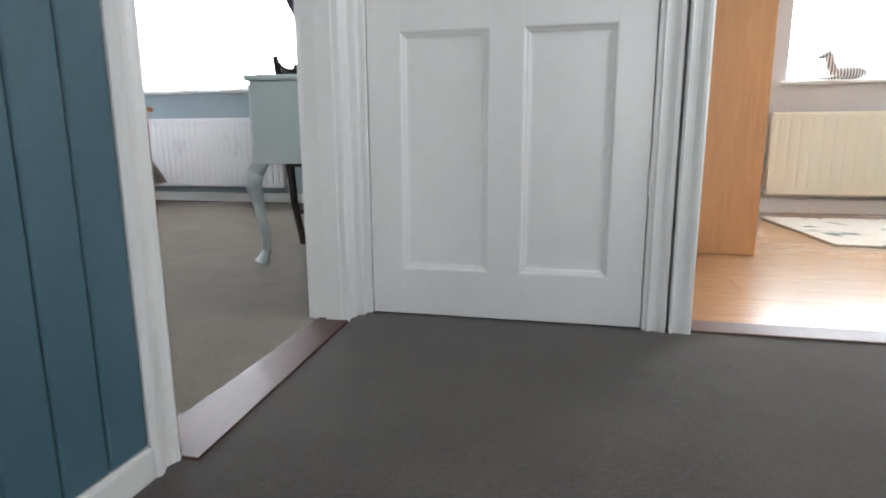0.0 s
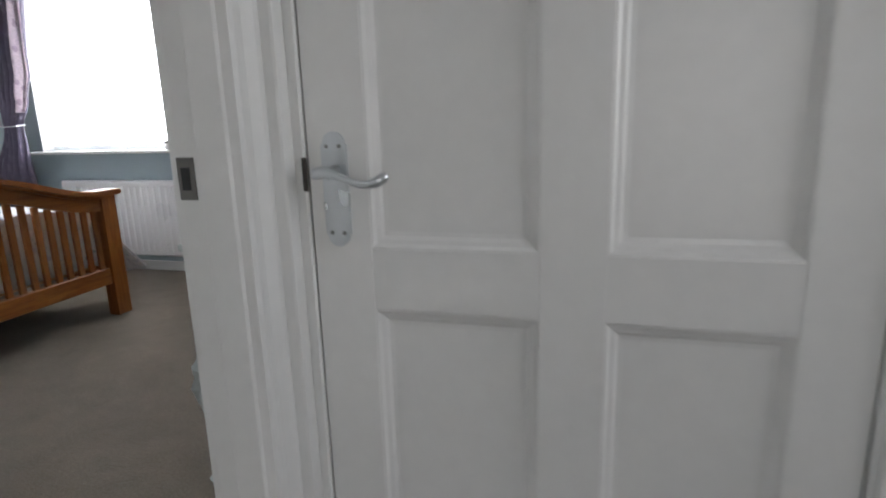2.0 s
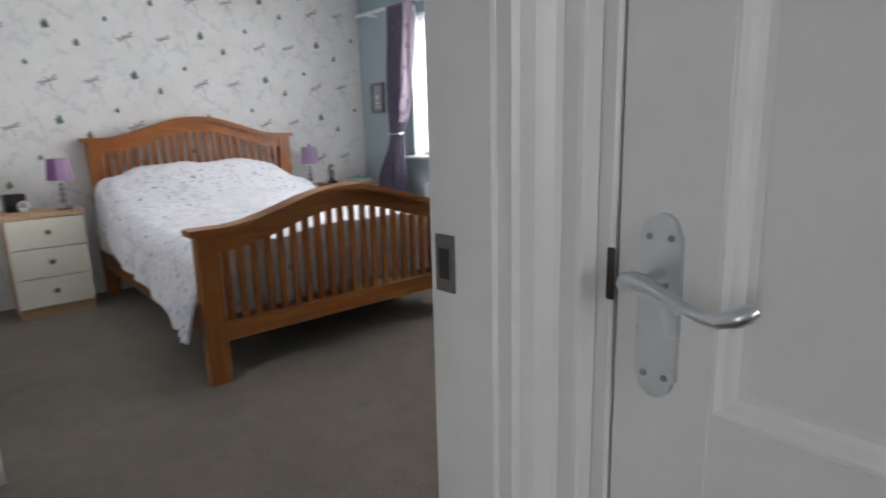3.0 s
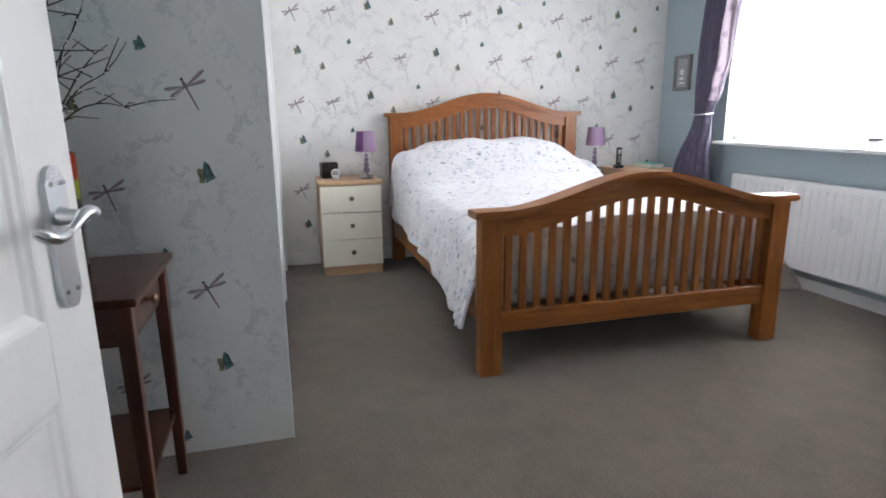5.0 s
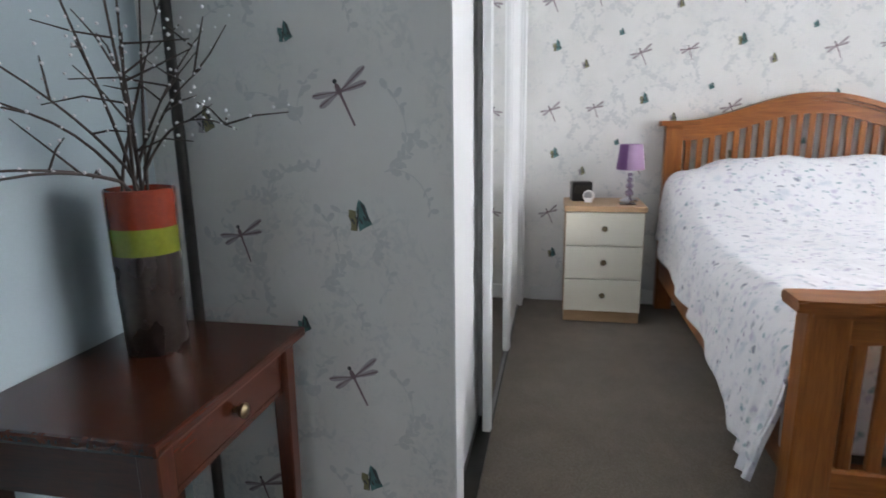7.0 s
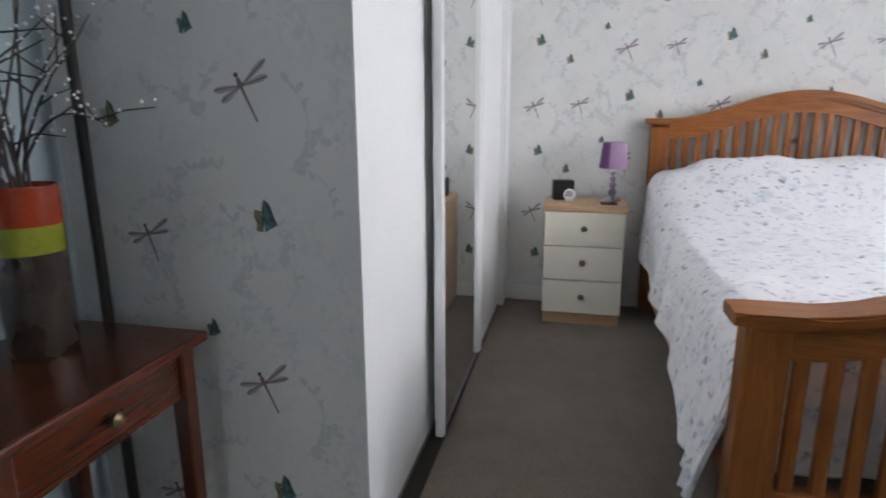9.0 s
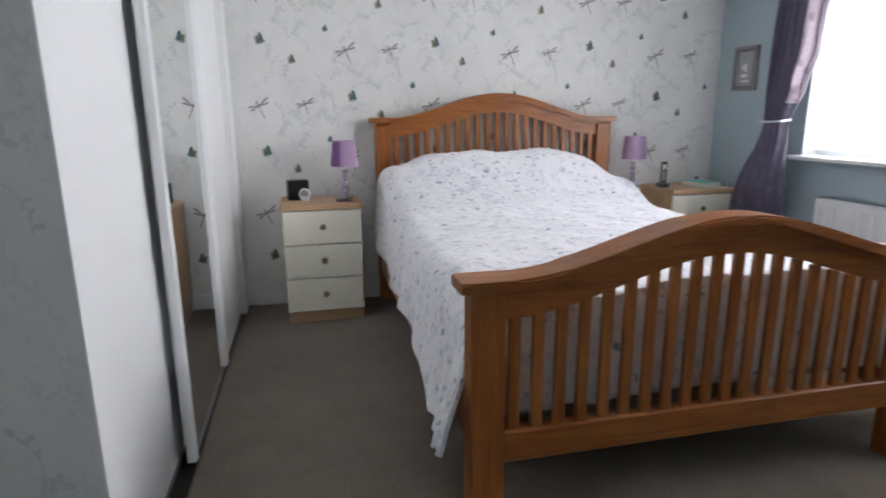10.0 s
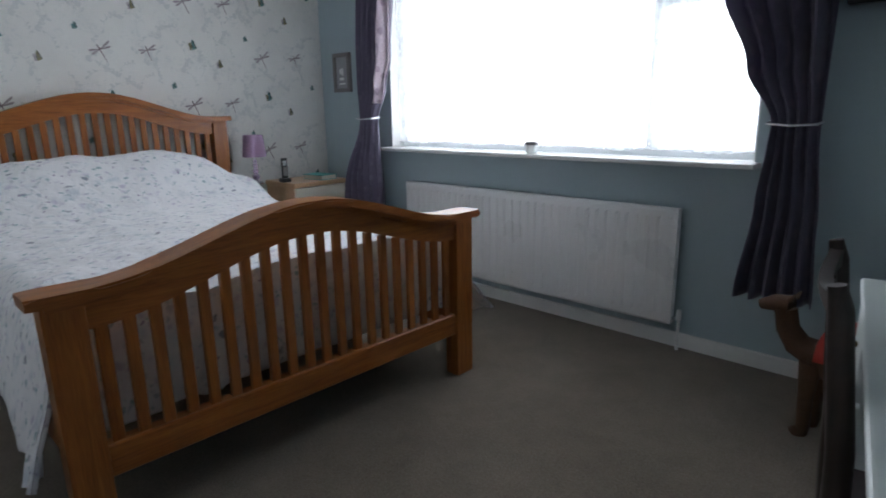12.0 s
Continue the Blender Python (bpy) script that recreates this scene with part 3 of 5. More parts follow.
def panel_door(parent, face, width, height, panels, thick, stile_cols):
    """A framed door; face(u, z, d), d out of the front face. panels: (u0, u1, z0, z1)."""
    us = sorted({0.0, width, *[p[0] for p in panels], *[p[1] for p in panels]})
    zs = sorted({0.0, height, *[p[2] for p in panels], *[p[3] for p in panels]})

    def slab(u0, u1, z0, z1, d0, d1, bev=0.0006):
        b = bx(u0, u1, d0, d1, z0, z1, bev)
        for v in b.verts:
            v.co = Vector(face(v.co.x, v.co.z, v.co.y))
        return b
    for a, c in stile_cols:
        part("stile", slab(a, c, 0.0, height, -thick, 0.0), M_GLOSS, parent)
    zr = [0.0] + [z for p in sorted({(p[2], p[3]) for p in panels}) for z in p] + [height]
    gaps = list(zip([s[1] for s in stile_cols], [s[0] for s in stile_cols[1:]]))
    for a, c in gaps:
        for z0, z1 in zip(zr[0::2], zr[1::2]):
            part("rail", slab(a, c, z0, z1, -thick, -0.0006), M_GLOSS, parent)
    for u0, u1, z0, z1 in panels:
        part("panel", slab(u0 + 0.001, u1 - 0.001, z0 + 0.001, z1 - 0.001, -thick + 0.012, -0.011, 0.0), M_GLOSS, parent)
        b = bmesh.new()
        prof = [(0.0, -0.0004), (0.003, -0.0008), (0.008, -0.0045), (0.014, -0.0065), (0.019, -0.0096), (0.026, -0.0104)]
        rings = []
        for o, d in prof:
            rings.append([b.verts.new(face(u, z, d)) for u, z in ((u0 + o, z0 + o), (u1 - o, z0 + o), (u1 - o, z1 - o), (u0 + o, z1 - o))])
        for r0, r1 in zip(rings, rings[1:]):
            for k in range(4):
                b.faces.new((r0[k], r0[(k + 1) % 4], r1[(k + 1) % 4], r1[k]))
        part("moulding", b, M_GLOSS, parent)


cup = thing("door_cupboard", "closed white panelled cupboard door with a satin chrome lever", "door", (0.090, 1.638, 0.006), kind="structure")
four = [(0.093, 0.343, 0.134, 0.800), (0.433, 0.673, 0.134, 0.800), (0.093, 0.343, 0.895, 1.85), (0.433, 0.673, 0.895, 1.85)]
panel_door(cup, lambda u, z, d: (u, -d, z), 0.765, 1.98, four, 0.035, [(0.0, 0.093), (0.343, 0.433), (0.673, 0.765)])
lever_handle(cup, (0.044, 0.984), lambda u, z, d: (u, -d, z))
part("hinge", tube([(0.769, -0.004, 0.36), (0.769, -0.004, 0.44)], 0.006, 10), M_GLOSS, cup, "painted butt hinge")

leaf = thing("door_bedroom", "white panelled bedroom door standing wide open with a chrome lever", "door", (-0.070, 0.816, 0.006), 180 - 11.9, kind="structure")
panel_door(leaf, lambda u, z, d: (u, -d - 0.0, z), 0.755, 1.98, four[:1] + [(0.433, 0.660, 0.134, 0.800), four[2], (0.433, 0.660, 0.895, 1.85)], 0.035, [(0.0, 0.093), (0.343, 0.433), (0.660, 0.755)])
lever_handle(leaf, (0.705, 0.986), lambda u, z, d: (2 * 0.705 - u, -d, z))
for z in (0.2, 1.7):
    part("hinge", tube([(-0.004, 0.004, z), (-0.004, 0.004, z + 0.09)], 0.006, 10), M_CHROME, leaf)

# windows


def window(name, x0, x1, z0, z1, mullions, transoms, label):
    w = thing(name, label, "window", kind="structure")
    f = 0.042
    y0, y1 = YN + 0.10, YN + 0.16
    fr = part("window_frame", boxes([(x0, x1, y0, y1, z0, z0 + f), (x0, x1, y0, y1, z1 - f, z1), (x0, x0 + f, y0, y1, z0 + f, z1 - f), (x1 - f, x1, y0, y1, z0 + f, z1 - f)], 0.005), M_PVC, w, "white plastic frame")
    for m in mullions:
        part("mullion", bx(m - 0.024, m + 0.024, y0 + 0.001, y1 - 0.001, z0 + f, z1 - f, 0.005), M_PVC, w)
    for a, c, z in transoms:
        part("transom", bx(a, c, y0 + 0.002, y1 - 0.002, z - 0.03, z + 0.03, 0.005), M_PVC, w)
    edges = [x0 + f] + [e for m in mullions for e in (m - 0.024, m + 0.024)] + [x1 - f]
    for a, c in zip(edges[0::2], edges[1::2]):
        p = part("pane", bx(a, c, YN + 0.126, YN + 0.134, z0 + f, z1 - f), M_GLASS, w)
        p.visible_shadow = False
    return w


win = window("window_1", -3.70, -1.36, 0.915, 2.10, [-1.878], [(-1.854, -1.402, 1.640)], "wide white framed bedroom window, bright with overcast daylight")
part("window_sill", bx(-3.715, -1.335, YN - 0.105, YN + 0.10, 0.892, 0.915, 0.008, 3), M_GLOSS, win, "white gloss sill board")
for a, c in ((-3.6995, -3.6950), (-1.3650, -1.3605)):
    part("reveal", bx(a, c, YN + 0.0005, YN + 0.099, 0.9155, 2.0995), M_GLOSS, win, "white painted reveal")
    part("reveal", bx(a, c, YN + 0.161, YN + 0.2595, 0.9155, 2.0995), M_GLOSS, win, "white painted reveal")
win2 = window("window_2", 2.02, 3.30, 0.88, 2.10, [2.80], [], "white framed window of the second room, bright with daylight")
part("window_sill", bx(1.98, 3.34, YN - 0.05, YN + 0.10, 0.855, 0.88, 0.008, 2), M_GLOSS, win2, "white gloss sill board")

structure("backdrop", bx(-12, 12, 9.0, 9.1, -3.0, 3.6), M_OVERCAST, "bright overcast distance outside the windows", "backdrop")


def net_curtain():
    n = thing("net_curtain", "sheer white net curtain hanging in the bedroom window", "net curtain", (-2.53, YN + 0.05, 0.92))
    b = bmesh.new()
    cols = []
    for i in range(241):
        x = -1.155 + 2.31 * i / 240
        col = []
        for k in range(9):
            hem = 0.018 + 0.014 * abs(math.sin(x * 6.5)) if k == 0 else 0.0
            y = 0.012 * math.sin(x * 62 + 1.5 * math.sin(x * 7)) * (0.6 + 0.05 * k) + 0.010 * math.sin(x * 9)
            col.append(b.verts.new((x, y, hem + 1.165 * k / 8)))
        cols.append(col)
    for a, c in zip(cols, cols[1:]):
        for k in range(8):
            b.faces.new((a[k], c[k], c[k + 1], a[k + 1]))
    part("voile", b, M_VOILE, n, smooth=True)
    part("rod", tube([(-1.16, 0, 1.168), (1.16, 0, 1.168)], 0.005, 8), M_WHITE, n)


net_curtain()

# ---------------- landing: teal panelling ----------------
panelling = thing("wall_panelling", "dark teal painted tongue-and-groove panelling beside the stairs", "panelling", kind="structure")
for i in range(9):
    y1 = 0.741 - 0.076 * i
    part("board", bx(0.0305, 0.0415, y1 - 0.0748, y1 - 0.0004, 0.056 if y1 > 0.43 else -1.2, CEIL - 0.002, 0.0035), M_TEAL, panelling)

# ---------------- second room ----------------
cab = thing("wardrobe_in_second_room", "tall orange beech laminate wardrobe standing on the laminate floor", "wardrobe", (1.20, 3.05, 0))
part("side_panel", bx(-0.245, 0.262, -0.250, -0.232, 0.0, 2.05, 0.002), M_ORANGE, cab)
part("side_panel", bx(-0.245, 0.262, 0.55, 0.568, 0.0, 2.05, 0.002), M_ORANGE, cab)
part("door", bx(0.244, 0.264, -0.231, 0.157, 0.105, 2.04, 0.002), M_ORANGE, cab)
part("door", bx(0.244, 0.264, 0.161, 0.549, 0.105, 2.04, 0.002), M_ORANGE, cab)
part("plinth", bx(0.215, 0.232, -0.231, 0.549, 0.0, 0.10, 0.002), M_ORANGE, cab)
part("top", bx(-0.245, 0.243, -0.231, 0.549, 2.03, 2.05, 0.002), M_ORANGE, cab)


def radiator(name, x0, x1, z0, z1, yb, depth, material, ribs, label, groove=0.007):
    r = thing(name, label, "radiator", ((x0 + x1) / 2, yb, 0))
    w = (x1 - x0) / 2
    b = bmesh.new()
    # ribbed front sheet
    n = ribs * 4
    zs = [z0, z0 + 0.012, z0 + 0.035, z0 + 0.05, z1 - 0.05, z1 - 0.035, z1 - 0.012, z1]
    cols = []
    for i in range(n + 1):
        u = -w + 2 * w * i / n
        inset = groove if i % 4 == 2 else 0.0
        col = []
        for k, z in enumerate(zs):
            d = depth - (inset if 3 <= k <= 4 else 0.0) - (0.006 if k in (0, 7) else 0.0)
            if i in (0, n):
                d -= 0.004
            col.append(b.verts.new((u, -d, z)))
        cols.append(col)
    for a, c in zip(cols, cols[1:]):
        for k in range(len(zs) - 1):
            b.faces.new((a[k], c[k], c[k + 1], a[k + 1]))
    part("front_panel", b, material, r, smooth=False)
    part("back_panel", bx(-w + 0.004, w - 0.004, -depth + 0.012, -depth + 0.045, z0 + 0.008, z1 - 0.008, 0.004), material, r)
    part("top_grille", bx(-w, w, -depth + 0.004, -depth + 0.050, z1 - 0.012, z1 + 0.002, 0.003), material, r)
    for s in (-1, 1):
        part("end_cap", bx(s * w - 0.004, s * w + 0.004, -depth + 0.003, -depth + 0.050, z0 + 0.004, z1 - 0.002, 0.002), material, r)
        part("bracket", bx(s * (w - 0.25) - 0.015, s * (w - 0.25) + 0.015, -depth + 0.045, -0.001, z0 + 0.1, z1 - 0.1), material, r)
    for s in (-1, 1):
        v = part("valve", tube([(s * (w + 0.004), -depth + 0.028, z0 + 0.03), (s * (w + 0.035), -depth + 0.028, z0 + 0.03)], 0.009, 10), M_CHROME, r, "chrome valve tail")
        part("valve_cap", lathe([(0.010, 0.0), (0.013, 0.004), (0.013, 0.045), (0.009, 0.052)], 14, at=(s * (w + 0.035), -depth + 0.028, z0 + 0.025)), M_WHITEP, v, smooth=True)
        part("pipe", tube([(s * (w + 0.035), -depth + 0.028, 0.0), (s * (w + 0.035), -depth + 0.028, z0 + 0.03)], 0.0075, 10), M_GLOSS, r)
    return r


radiator("radiator", -3.49, -1.645, 0.127, 0.690, YN - 0.001, 0.075, M_RAD, 34, "long white ribbed panel radiator under the bedroom window", 0.006)
radiator("radiator", 1.95, 3.15, 0.125, 0.675, YN - 0.008, 0.075, M_RAD2, 18, "cream enamelled panel radiator under the second room's window", 0.0025)

rug = thing("rug", "cream rug with a grey-green leaf print on the laminate floor", "rug", (2.40, 3.60, 0.0))
b = bx(-0.55, 0.72, -0.50, 0.50, 0.001, 0.012, 0.004, 2)
for v in b.verts:
    if v.co.x < 0 and v.co.y < 0:
        v.co.x += 0.05
part("rug_body", b, M_RUG, rug)

zebra = bmesh.new()
bmesh.ops.create_uvsphere(zebra, u_segments=16, v_segments=10, radius=0.5, matrix=Matrix.LocRotScale((0.03, 0, 0.045), None, (0.20, 0.075, 0.085)))
tube([(-0.045, 0, 0.06), (-0.065, 0, 0.11), (-0.075, 0, 0.165)], [0.030, 0.026, 0.024], 10, zebra)
tube([(-0.068, 0, 0.165), (-0.095, 0, 0.160), (-0.125, 0, 0.140)], [0.024, 0.021, 0.012], 10, zebra)
for s in (-1, 1):
    tube([(-0.066, s * 0.014, 0.18), (-0.062, s * 0.018, 0.205)], [0.008, 0.002], 6, zebra)
    tube([(-0.02, s * 0.025, 0.02), (-0.09, s * 0.03, 0.008), (-0.13, s * 0.03, 0.007)], [0.014, 0.010, 0.006], 8, zebra)


def zebra_mat():
    m, nt, bs = nodes_of("zebra_stripes_in_glare")
    w = nt.nodes.new("ShaderNodeTexWave")
    w.inputs["Scale"].default_value, w.inputs["Distortion"].default_value = 20.0, 1.5
    nt.links.new(coords(nt, (1, 0.2, 0.55)), w.inputs["Vector"])
    # Dark stripes lifted to grey: the window's glare is put into the colour.
    nt.links.new(ramp(nt, w.outputs["Fac"], [(0.45, (0.20, 0.20, 0.20)), (0.55, (0.75, 0.74, 0.72))]), bs.inputs["Base Color"])
    bs.inputs["Roughness"].default_value = 0.6
    return m


z = obj("zebra_figure", zebra, zebra_mat(), True)
z.matrix_world = pose(2.36, YN + 0.02, 0.880) @ Matrix.Diagonal((1.15, 1.1, 1.02, 1))
tagged(z, "small striped zebra figure lying on the sill, paled for window glare", "ornament")

# ---------------- fitted wardrobe ----------------
war = thing("fitted_wardrobe", "fitted wardrobe with white and mirrored sliding doors along the side wall", "wardrobe", kind="")
part("carcass_side", bx(XS - 0.118, XS - 0.101, 0.56, 1.09, 0.0, CEIL - 0.002), M_WHITE, war)
part("end_filler", bx(XW + 0.002, -4.325, 1.135, 1.205, 0.0, CEIL - 0.002, 0.002), M_WHITE, war)
part("floor_track", bx(-4.324, XS - 0.119, 1.085, 1.185, 0.0, 0.008, 0.002), M_DARKMETAL, war, "dark metal floor track")
part("top_track", bx(-4.324, XS - 0.119, 1.065, 1.200, CEIL - 0.06, CEIL - 0.003, 0.002), M_WHITE, war)


def slide_door(x0, x1, y, fill, frame_w, label):
    d = part("sliding_door", bx(x0 + frame_w, x1 - frame_w, y - 0.014, y - 0.004, 0.02, CEIL - 0.063), fill, war, label)
    for a, c in ((x0, x0 + frame_w), (x1 - frame_w, x1)):
        part("frame_stile", bx(a, c, y - 0.022, y + 0.008, 0.014, CEIL - 0.061, 0.004, 2), M_WHITE, d)
        if frame_w > 0.03:
            part("stile_bead", bx(a + 0.010, a + 0.019, y + 0.0075, y + 0.0115, 0.016, CEIL - 0.063, 0.002, 2), M_WHITE, d)
    for a, c in ((0.014, 0.0195), (CEIL - 0.0625, CEIL - 0.061)):
        part("frame_rail", bx(x0 + frame_w, x1 - frame_w, y - 0.020, y + 0.003, a, c, 0.001), M_FRAME, d)
    return d


slide_door(-2.87, XS - 0.121, 1.128, M_WHITE, 0.022, "plain white sliding door")
slide_door(-3.555, -2.735, 1.176, M_MIRROR, 0.034, "mirrored sliding door in a white frame")
slide_door(-4.322, -3.545, 1.180, M_WHITE, 0.034, "plain white sliding door")
part("corner_bead", bx(XS - 0.099, XS + 0.0015, 1.1925, 1.1955, 0.0, CEIL - 0.002), M_WHITE, war, "white edging strip")

# ---------------- bed ----------------
bed = thing("bed", "honey oak slatted bed with arched headboard and footboard, standing on carpet", "bed", (-3.30, 2.806, 0))


def arch(end, rise):
    def f(v):
        t = min(1.0, max(0.0, (abs(v) - 0.02) / 0.66))
        s = t * t * (3 - 2 * t)
        return end + rise * (1 - s)
    return f


def bed_end(name, x0, x1, end, rise, leg_z, low0, low1, n, apron, half, yc, leg):
    """Posts, top rail, curved apron, slats and low rail; x0..x1 local."""
    inn = half - 0.128
    e = part(name, bx(x0 + 0.02, x1 - 0.02, yc - inn, yc + inn, low0, low1, 0.004), M_OAK_Y, bed)
    xm = (x0 + x1) / 2
    for s in (-1, 1):
        yo = yc + s * (half - 0.079)
        part("post", bx(xm - leg, xm + leg, yo - 0.049, yo + 0.049, leg_z, end - 0.028, 0.005, 2), M_OAK, e)
    f = arch(end, rise)
    us = [-half + 2 * half * i / 48 for i in range(49)]
    b = strip_solid(us, lambda v: f(v) - 0.030, f, lambda u, v, d: (x0 - 0.012 + d, yc + u, v), x1 - x0 + 0.024)
    bmesh.ops.bevel(b, geom=[ed for ed in b.edges if abs(ed.verts[0].co.y - ed.verts[1].co.y) > 0.001], offset=0.007, segments=2, affect="EDGES")
    part("top_rail", b, M_OAK_Y, e)
    us2 = [-half + 0.04 + (2 * half - 0.08) * i / 48 for i in range(49)]
    part("rail_moulding", strip_solid(us2, lambda v: f(v) - 0.046, lambda v: f(v) - 0.030, lambda u, v, d: (x0 + 0.004 + d, yc + u, v), x1 - x0 - 0.008), M_OAK_Y, e)
    g = arch(end - 0.115, rise)
    us3 = [-inn + 2 * inn * i / 48 for i in range(49)]
    part("apron", strip_solid(us3, lambda v: g(v) - apron, lambda v: f(v) - 0.046, lambda u, v, d: (xm - 0.020 + d, yc + u, v), 0.040), M_OAK_Y, e)
    step = 2 * inn / n
    for i in range(n):
        v = -inn + step * (i + 0.5)
        part("slat", bx(xm - 0.010, xm + 0.010, yc + v - 0.0165, yc + v + 0.0165, low1 - 0.004, min(g(v - 0.0165), g(v + 0.0165)) - apron + 0.006, 0.003), M_OAK, e)
    return e


bed_end("footboard", 1.012, 1.100, 0.738, 0.137, 0.0, 0.195, 0.290, 20, 0.0, 0.818, -0.024, 0.036)
bed_end("headboard", -1.165, -1.085, 1.143, 0.145, 0.0, 0.28, 0.42, 21, 0.0, 0.810, -0.006, 0.036)
for s in (-1, 1):
    ry = s * 0.748 - 0.017
    part("side_rail", bx(-1.08, 1.035, ry - 0.014, ry + 0.014, 0.20, 0.345, 0.004), M_OAK_X, bed)
for i in range(12):
    x = -0.98 + 0.17 * i
    part("bed_slat", bx(x - 0.035, x + 0.035, -0.748, 0.714, 0.275, 0.295), M_BEECH, bed)

mattress = thing("mattress", "white mattress lying on the oak bed's slats", "mattress", (-3.30, 2.806, 0))
part("body", bx(-1.045, 0.965, -0.740, 0.712, 0.297, 0.535, 0.05, 4), M_WHITE, mattress)


def table_of(pts):
    def f(x):
        if x <= pts[0][0]:
            return pts[0][1]
        for (xa, a), (xb, b) in zip(pts, pts[1:]):
            if x <= xb:
                k = (x - xa) / (xb - xa)
                return a + (b - a) * k * k * (3 - 2 * k)
        return pts[-1][1]
    return f


HEM_S = table_of([(-1.05, 0.44), (-0.7, 0.37), (-0.1, 0.34), (0.45, 0.28), (0.68, 0.27), (0.75, 0.215), (0.80, 0.205), (0.88, 0.205), (0.97, 0.23)])
HEM_N = table_of([(-1.05, 0.44), (0.0, 0.33), (0.6, 0.26), (0.88, 0.19), (0.97, 0.22)])


def step01(a, b, x):
    k = max(0.0, min(1.0, (x - a) / (b - a)))
    return k * k * (3 - 2 * k)


def duvet_point(u, v):
    """u 0..1 from head to foot (past 1 it drops behind the footboard), v -1..1 across; it hangs over both long sides."""
    x = -1.05 + 2.03 * min(u, 1.0)
    a = abs(v)
    flat, r = 0.675, 0.125
    s = flat * min(1.0, a / 0.62)
    y_top = math.copysign(s, v)
    pil = 1.0 - step01(-0.86, -0.40, x)
    lobe = math.exp(-((y_top - 0.34) / 0.30) ** 4) + math.exp(-((y_top + 0.36) / 0.30) ** 4)
    side = 1.0 - 0.45 * step01(0.40, 0.70, y_top) - 0.06 * step01(0.45, 0.70, -y_top)
    top = 0.605 + 0.055 * (1 - u * 0.8) + 0.035 * (1 - (s / flat) ** 2) + pil * side * (0.215 + 0.045 * lobe)
    top -= 0.10 * step01(-0.98, -1.05, x) if x < -0.98 else 0.0
    fold = noise.noise((x * 2.0, v * 2.6, 0.4)) * 0.020 + noise.noise((x * 5.5 + v * 3, v * 6.0, 2.4)) * 0.013 + abs(noise.noise((x * 9.0 - v * 6, v * 8.0, 7.4))) * 0.010
    if a <= 0.62:
        y, z = s, top + fold
    elif a <= 0.76:
        k = (a - 0.62) / 0.14 * math.pi / 2
        y, z = flat + r * math.sin(k), top - r * (1 - math.cos(k)) + fold
    else:
        k = (a - 0.76) / 0.24
        hem = (HEM_S if v < 0 else HEM_N)(x) + 0.010 * math.sin(x * 13 + 2 * math.sin(x * 5))
        z0 = top - r + fold
        z = z0 + (hem - z0) * k
        corner = step01(0.55, 0.90, x)
        y = flat + r + 0.03 * k + (0.050 * k if v < 0 else 0.19 * k ** 1.3) * corner + 0.020 * math.sin(x * 15 + 1.7 * math.sin(x * 6)) * k + 0.4 * fold
        y += 0.016 * math.sin(x * 70.0) * k * step01(0.70, 0.80, x)
        x += 0.05 * corner * k if v < 0 else 0.0
        if pil > 0:
            y -= 0.02 * pil * k
    if u > 1.0:
        d = (u - 1.0) * 3.2
        x += 0.012 * min(1.0, d / 0.06)
        z = min(z, max(z - d, 0.305) if a < 0.76 else z)
    return (x, math.copysign(y, v), z)


def duvet():
    d = thing("duvet", "white cotton duvet with small blue and lilac floral print", "duvet", (-3.30, 2.806, 0))
    b = bmesh.new()
    nu, nv = 120, 150
    grid = [[b.verts.new(duvet_point(1.11 * i / nu, -1 + 2 * j / nv)) for j in range(nv + 1)] for i in range(nu + 1)]
    for i in range(nu):
        for j in range(nv):
            b.faces.new((grid[i][j], grid[i + 1][j], grid[i + 1][j + 1], grid[i][j + 1]))
    o = part("cover", b, M_DUVET, d, smooth=True)
    m = o.modifiers.new("thickness", "SOLIDIFY")
    m.thickness, m.offset = 0.014, -1
    return d


duvet()
pillows = [thing("pillow", "plump white pillow hidden under the duvet at the headboard", "pillow", (-4.15, 2.806 + s * 0.36, 0.52), group="pillows on the bed") for s in (-1, 1)]
for p in pillows:
    b = bx(-0.19, 0.19, -0.31, 0.31, 0.015, 0.24, 0.09, 5)
    part("body", b, M_WHITE, p, smooth=True)

# ---------------- bedside cabinets ----------------


def bedside(y, label):
    c = thing("bedside_cabinet", label, "bedside cabinet", (-4.26, y, 0), group="bedside cabinets")
    part("plinth", bx(-0.19, 0.168, -0.212, 0.212, 0.0, 0.066, 0.002), M_BEECH, c)
    part("side", bx(-0.19, 0.172, -0.217, -0.200, 0.066, 0.652), M_BEECH, c)
    part("side", bx(-0.19, 0.172, 0.200, 0.217, 0.066, 0.652), M_BEECH, c)
    part("back", bx(-0.19, -0.180, -0.199, 0.199, 0.066, 0.652), M_BEECH, c)
    part("top", bx(-0.192, 0.200, -0.226, 0.226, 0.652, 0.684, 0.008, 3), M_BEECH, c)
    for i in range(3):
        z0 = 0.070 + 0.194 * i
        d = part("drawer", bx(0.155, 0.190, -0.214, 0.214, z0, z0 + 0.189, 0.003), M_CREAM, c, "cream lacquered drawer front")
        k = lathe([(0.005, 0.0), (0.005, 0.010), (0.015, 0.014), (0.0165, 0.019), (0.013, 0.024), (0.004, 0.026)], 18)
        for v in k.verts:
            v.co = Vector((0.189 + v.co.z, v.co.x, z0 + 0.10 + v.co.y))
        part("knob", k, M_BRASS, d, "round aged brass knob", True)
    return c


